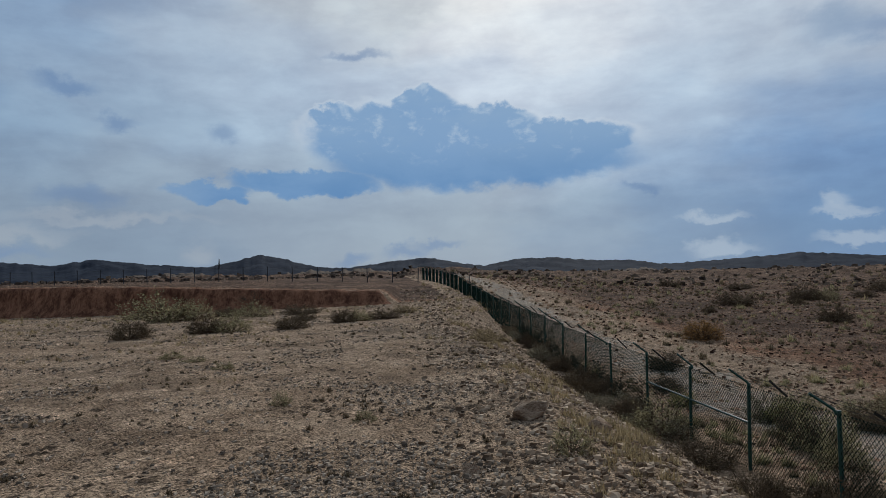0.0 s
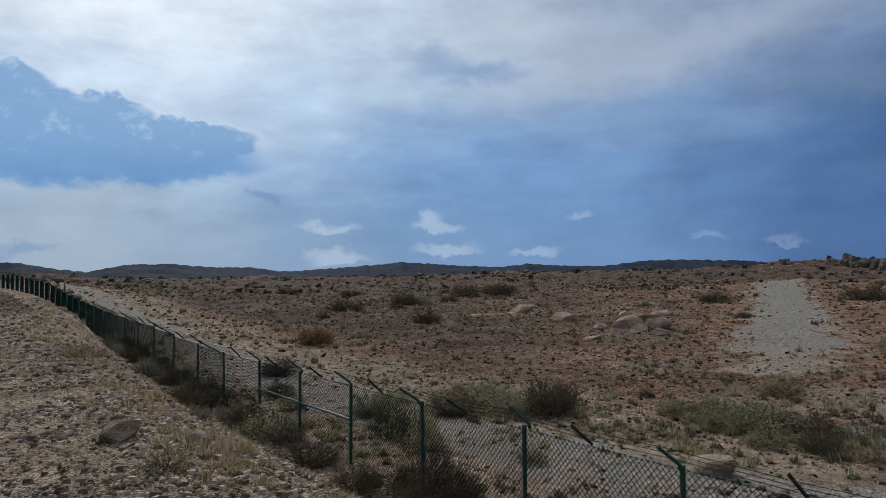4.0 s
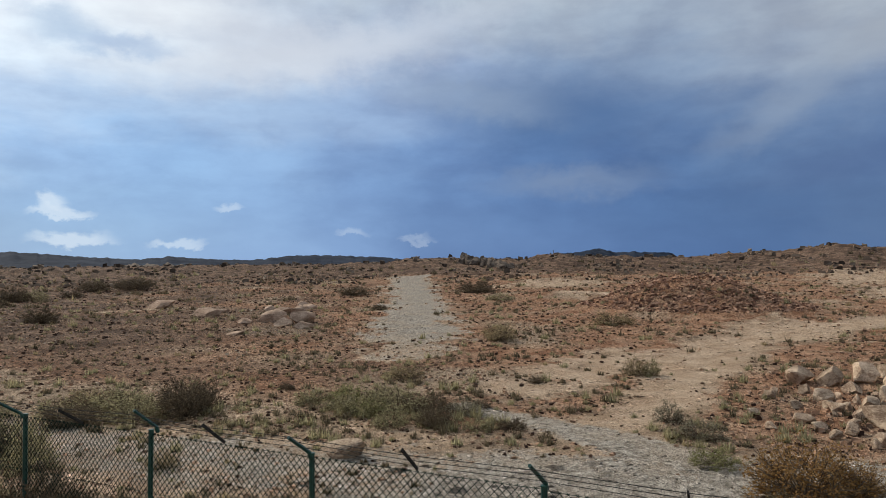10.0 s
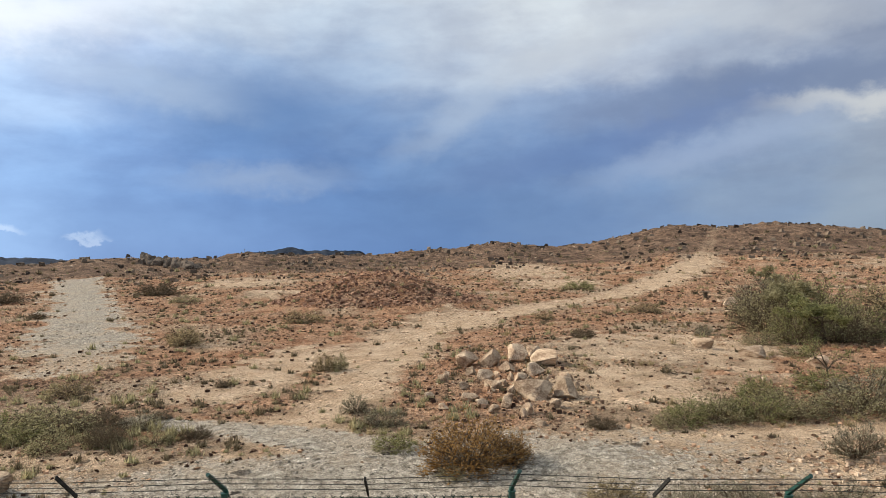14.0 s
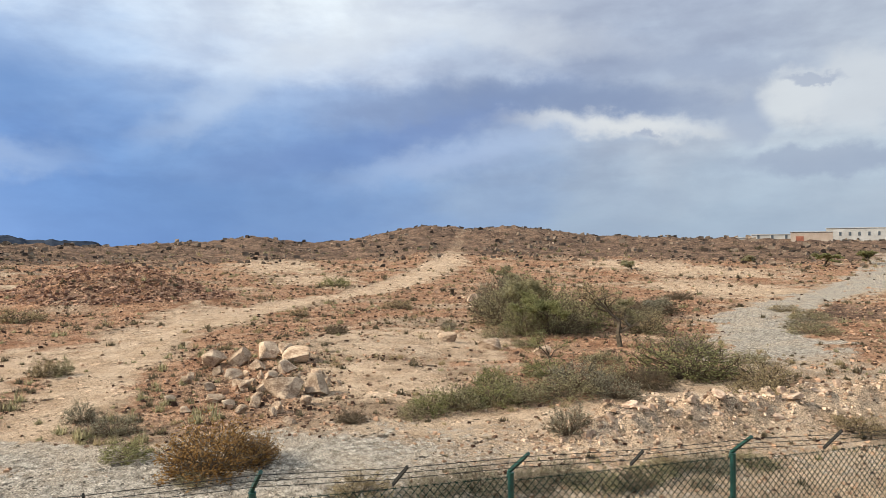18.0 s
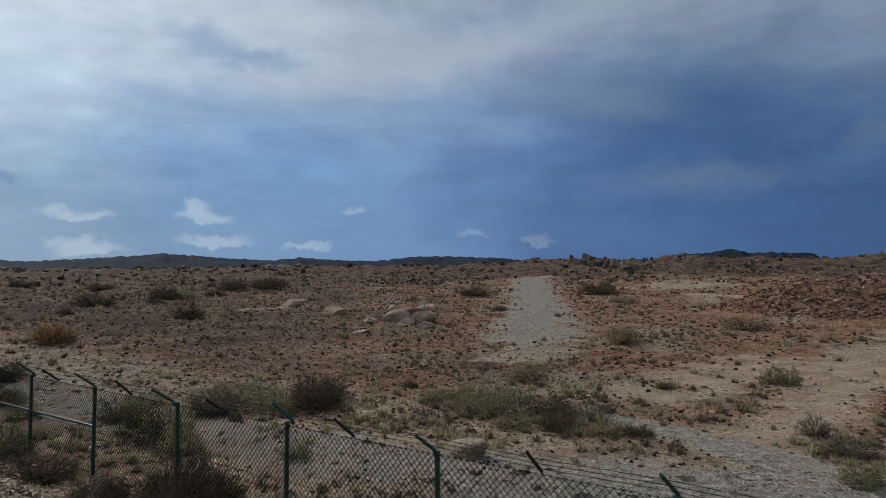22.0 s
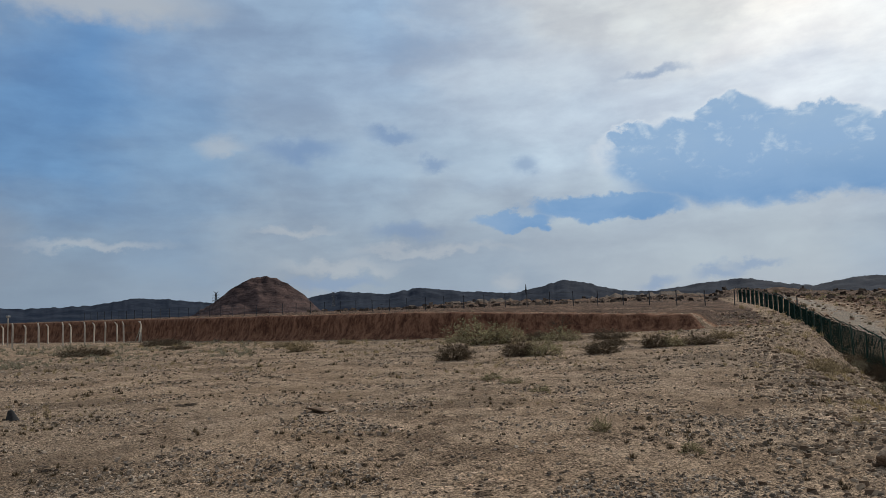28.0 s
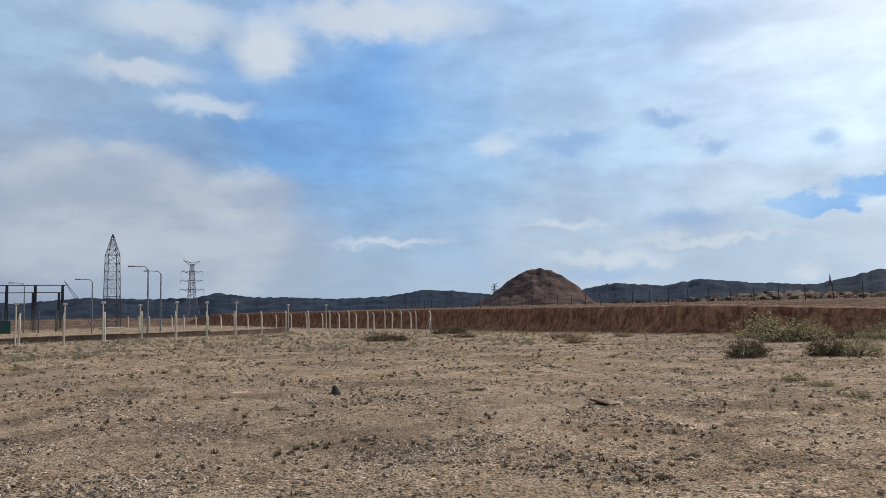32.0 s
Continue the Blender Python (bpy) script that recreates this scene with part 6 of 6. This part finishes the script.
FENCESIDE = [("grey", 12.9, -3.1, 1.2, 0.6), ("grey", 13.3, -6.0, 1.2, 0.55), ("grey", 13.2, -9.4, 1.3, 0.5), ("dark", 12.6, -7.2, 0.9, 0.4), ("straw", 13.4, -8.6, 0.8, 0.4), ("grey", 10.9, -2.0, 0.9, 0.5), ("straw", 13.3, -1.9, 1.3, 0.55), ("grey", 13.1, -4.2, 1.4, 0.6), ("olive", 12.7, -6.5, 1.1, 0.42), ("olive", 13.1, -7.9, 1.3, 0.42), ("grey", 12.4, -8.7, 0.6, 0.25), ("olive", 13.3, -10.6, 1.2, 0.35), ("straw", 14.8, -15.1, 1.3, 0.6), ("grey", 13.0, -5.2, 0.9, 0.5), ("olive", 14.6, 1.2, 0.7, 0.3), ("olive", 24.5, -19.5, 1.6, 0.6), ("olive", 33, -30.5, 3.0, 0.8), ("grey", 36, -33, 2.6, 0.7), ("olive", 40, -37, 3.0, 0.8), ("straw", 46, -40, 2.6, 0.7), ("dark", 60, -40, 2.6, 1.0)]
# dark scrub along the foot of the fence
foot = random.Random(77)
FOOT = []
for n in range(15):
    along, out = 11 + n * 2.4 + foot.uniform(-0.5, 0.5), FENCE_V - foot.uniform(0.25, 1.1)
    FOOT.append((foot.choice(("dark", "dark", "dark", "grey")), FU[0] * along + FV[0] * out, FU[1] * along + FV[1] * out, foot.uniform(1.1, 1.9), foot.uniform(0.5, 0.95)))
YARD = [(kind, x, y, w * 1.12, h * 1.1) if y > 15 else (kind, x, y, w, h) for kind, x, y, w, h in YARD]
for area in (FOOT, YARD, YARD_FAR, BANKSIDE, SOUTH, MIDDLE, WEST, THICKET, COPSE, BYFENCE, FENCESIDE):
    for kind, x, y, w, h in area:
        plant(kind, x, y, w, h)



# ---------------------------------------------------------------- thorn trees
def branch_tree(seed, height, spread, mat, leaves, leaf_size, trunk_r, levels=4, lean=0.25):
    """Trunk and limbs as tapered tubes, and a crown of small leaves round the outer twigs."""
    rs = random.Random(seed)
    wood = bmesh.new()
    tips = []

    def grow(p, d, length, r, level):
        q0 = p
        for i in range(2):
            d = (d + Vector((rs.gauss(0, 0.16), rs.gauss(0, 0.16), rs.gauss(0.02, 0.1)))).normalized()
            q1 = q0 + d * length / 2
            add_bar(wood, q0, q1, r * (1 - 0.2 * i), r * (0.8 - 0.2 * i), 5 if level < 2 else 3)
            q0 = q1
        if level >= levels:
            tips.append((p, q0))
            return
        for i in range(rs.choice((2, 3, 3)) if level else rs.choice((3, 4))):
            side = Vector((rs.gauss(0, 1), rs.gauss(0, 1), rs.gauss(0.15, 0.45))).normalized()
            e = (d * 0.75 + side * spread).normalized()
            grow(p.lerp(q0, rs.uniform(0.55, 1.0)), e, length * rs.uniform(0.62, 0.85), r * 0.62, level + 1)

    grow(Vector((0, 0, -0.1)), Vector((lean * rs.uniform(-1, 1), lean * rs.uniform(-1, 1), 1)).normalized(), height * 0.3, trunk_r, 0)
    V, F = [], []
    for i in range(leaves):
        a, b = tips[rs.randrange(len(tips))]
        p = a.lerp(b, rs.uniform(0.0, 1.1)) + Vector((rs.gauss(0, 0.07), rs.gauss(0, 0.07), rs.gauss(0, 0.06)))
        leaf(V, F, p, leaf_size * rs.uniform(0.6, 1.4), rs)
    me = bpy.data.meshes.new("trunk")
    wood.to_mesh(me)
    wood.free()
    me.materials.append(bark)
    return me, mesh_from("crown", V, F, [mat])


def tree(name, x, y, seed, height, spread, mat, leaves, leaf_size, trunk_r, label, levels=4, scale=(1, 1, 1)):
    t = thing(name, pose(x, y, zat(x, y), 0, 0, seed * 40) @ Matrix.Diagonal((*scale, 1)), label, "tree")
    trunk, crown = branch_tree(seed, height, spread, mat, leaves, leaf_size, trunk_r, levels)
    part("trunk", trunk, None, t)
    if leaves:
        part("crown", crown, None, t)
    return t


tree("thorn_tree", 30.4, -16.9, 4, 4.6, 0.95, leaf_straw, 2600, 0.06, 0.13, "half-bare thorn tree with brown twigs in the thicket", 5, (1.15, 1.15, 1))
tree("thorn_tree", 35.5, -15.4, 5, 4.2, 0.9, leaf_green, 7000, 0.085, 0.08, "dense green thorn tree in the thicket", 4, (1.3, 1.3, 1))
tree("thorn_tree", 41.5, -17.2, 8, 4.3, 0.9, leaf_olive, 7000, 0.09, 0.08, "olive-green thorn tree with a spreading crown", 4, (1.4, 1.4, 1))
tree("thorn_tree", 25.7, -11.2, 11, 2.3, 0.7, leaf_green, 700, 0.06, 0.04, "thin young green thorn tree", 4)
tree("thorn_tree", 74, -26.5, 31, 4.4, 0.8, leaf_olive, 4200, 0.13, 0.1, "round olive thorn tree standing alone behind the thicket", 4)
tree("thorn_tree", 62, -22.5, 13, 4.0, 0.8, leaf_olive, 4200, 0.13, 0.1, "round olive thorn tree beyond the thicket", 4)
tree("thorn_tree", 45, -27.5, 15, 2.4, 1.0, leaf_grey, 3000, 0.09, 0.08, "grey-green thorn bush tree by the road", 4, (1.6, 1.6, 1))
tree("thorn_tree", 36.8, -20.5, 17, 3.2, 0.95, leaf_olive, 5000, 0.08, 0.08, "olive thorn tree in the thicket", 4, (1.3, 1.3, 1))
tree("dead_tree", -9.4, 33.9, 21, 1.9, 0.75, leaf_dark, 0, 0.05, 0.035, "small bare dead tree at the foot of the bank", 5)
tree("thorn_tree", 105, -100, 23, 3.6, 0.9, leaf_green, 3600, 0.17, 0.12, "far green thorn tree beside the road", 4, (2.2, 2.2, 1))
tree("thorn_tree", 107, -113, 25, 4.0, 0.9, leaf_green, 3600, 0.17, 0.12, "far green thorn tree beside the road", 4, (1.8, 1.8, 1))
tree("thorn_tree", 114, -66, 27, 2.6, 0.9, leaf_olive, 2600, 0.15, 0.1, "far olive thorn tree on the plain", 4, (1.8, 1.8, 1))
tree("thorn_tree", 115, -94, 29, 2.4, 0.9, leaf_olive, 2600, 0.15, 0.1, "far olive thorn tree on the plain", 4, (2.2, 2.2, 1))
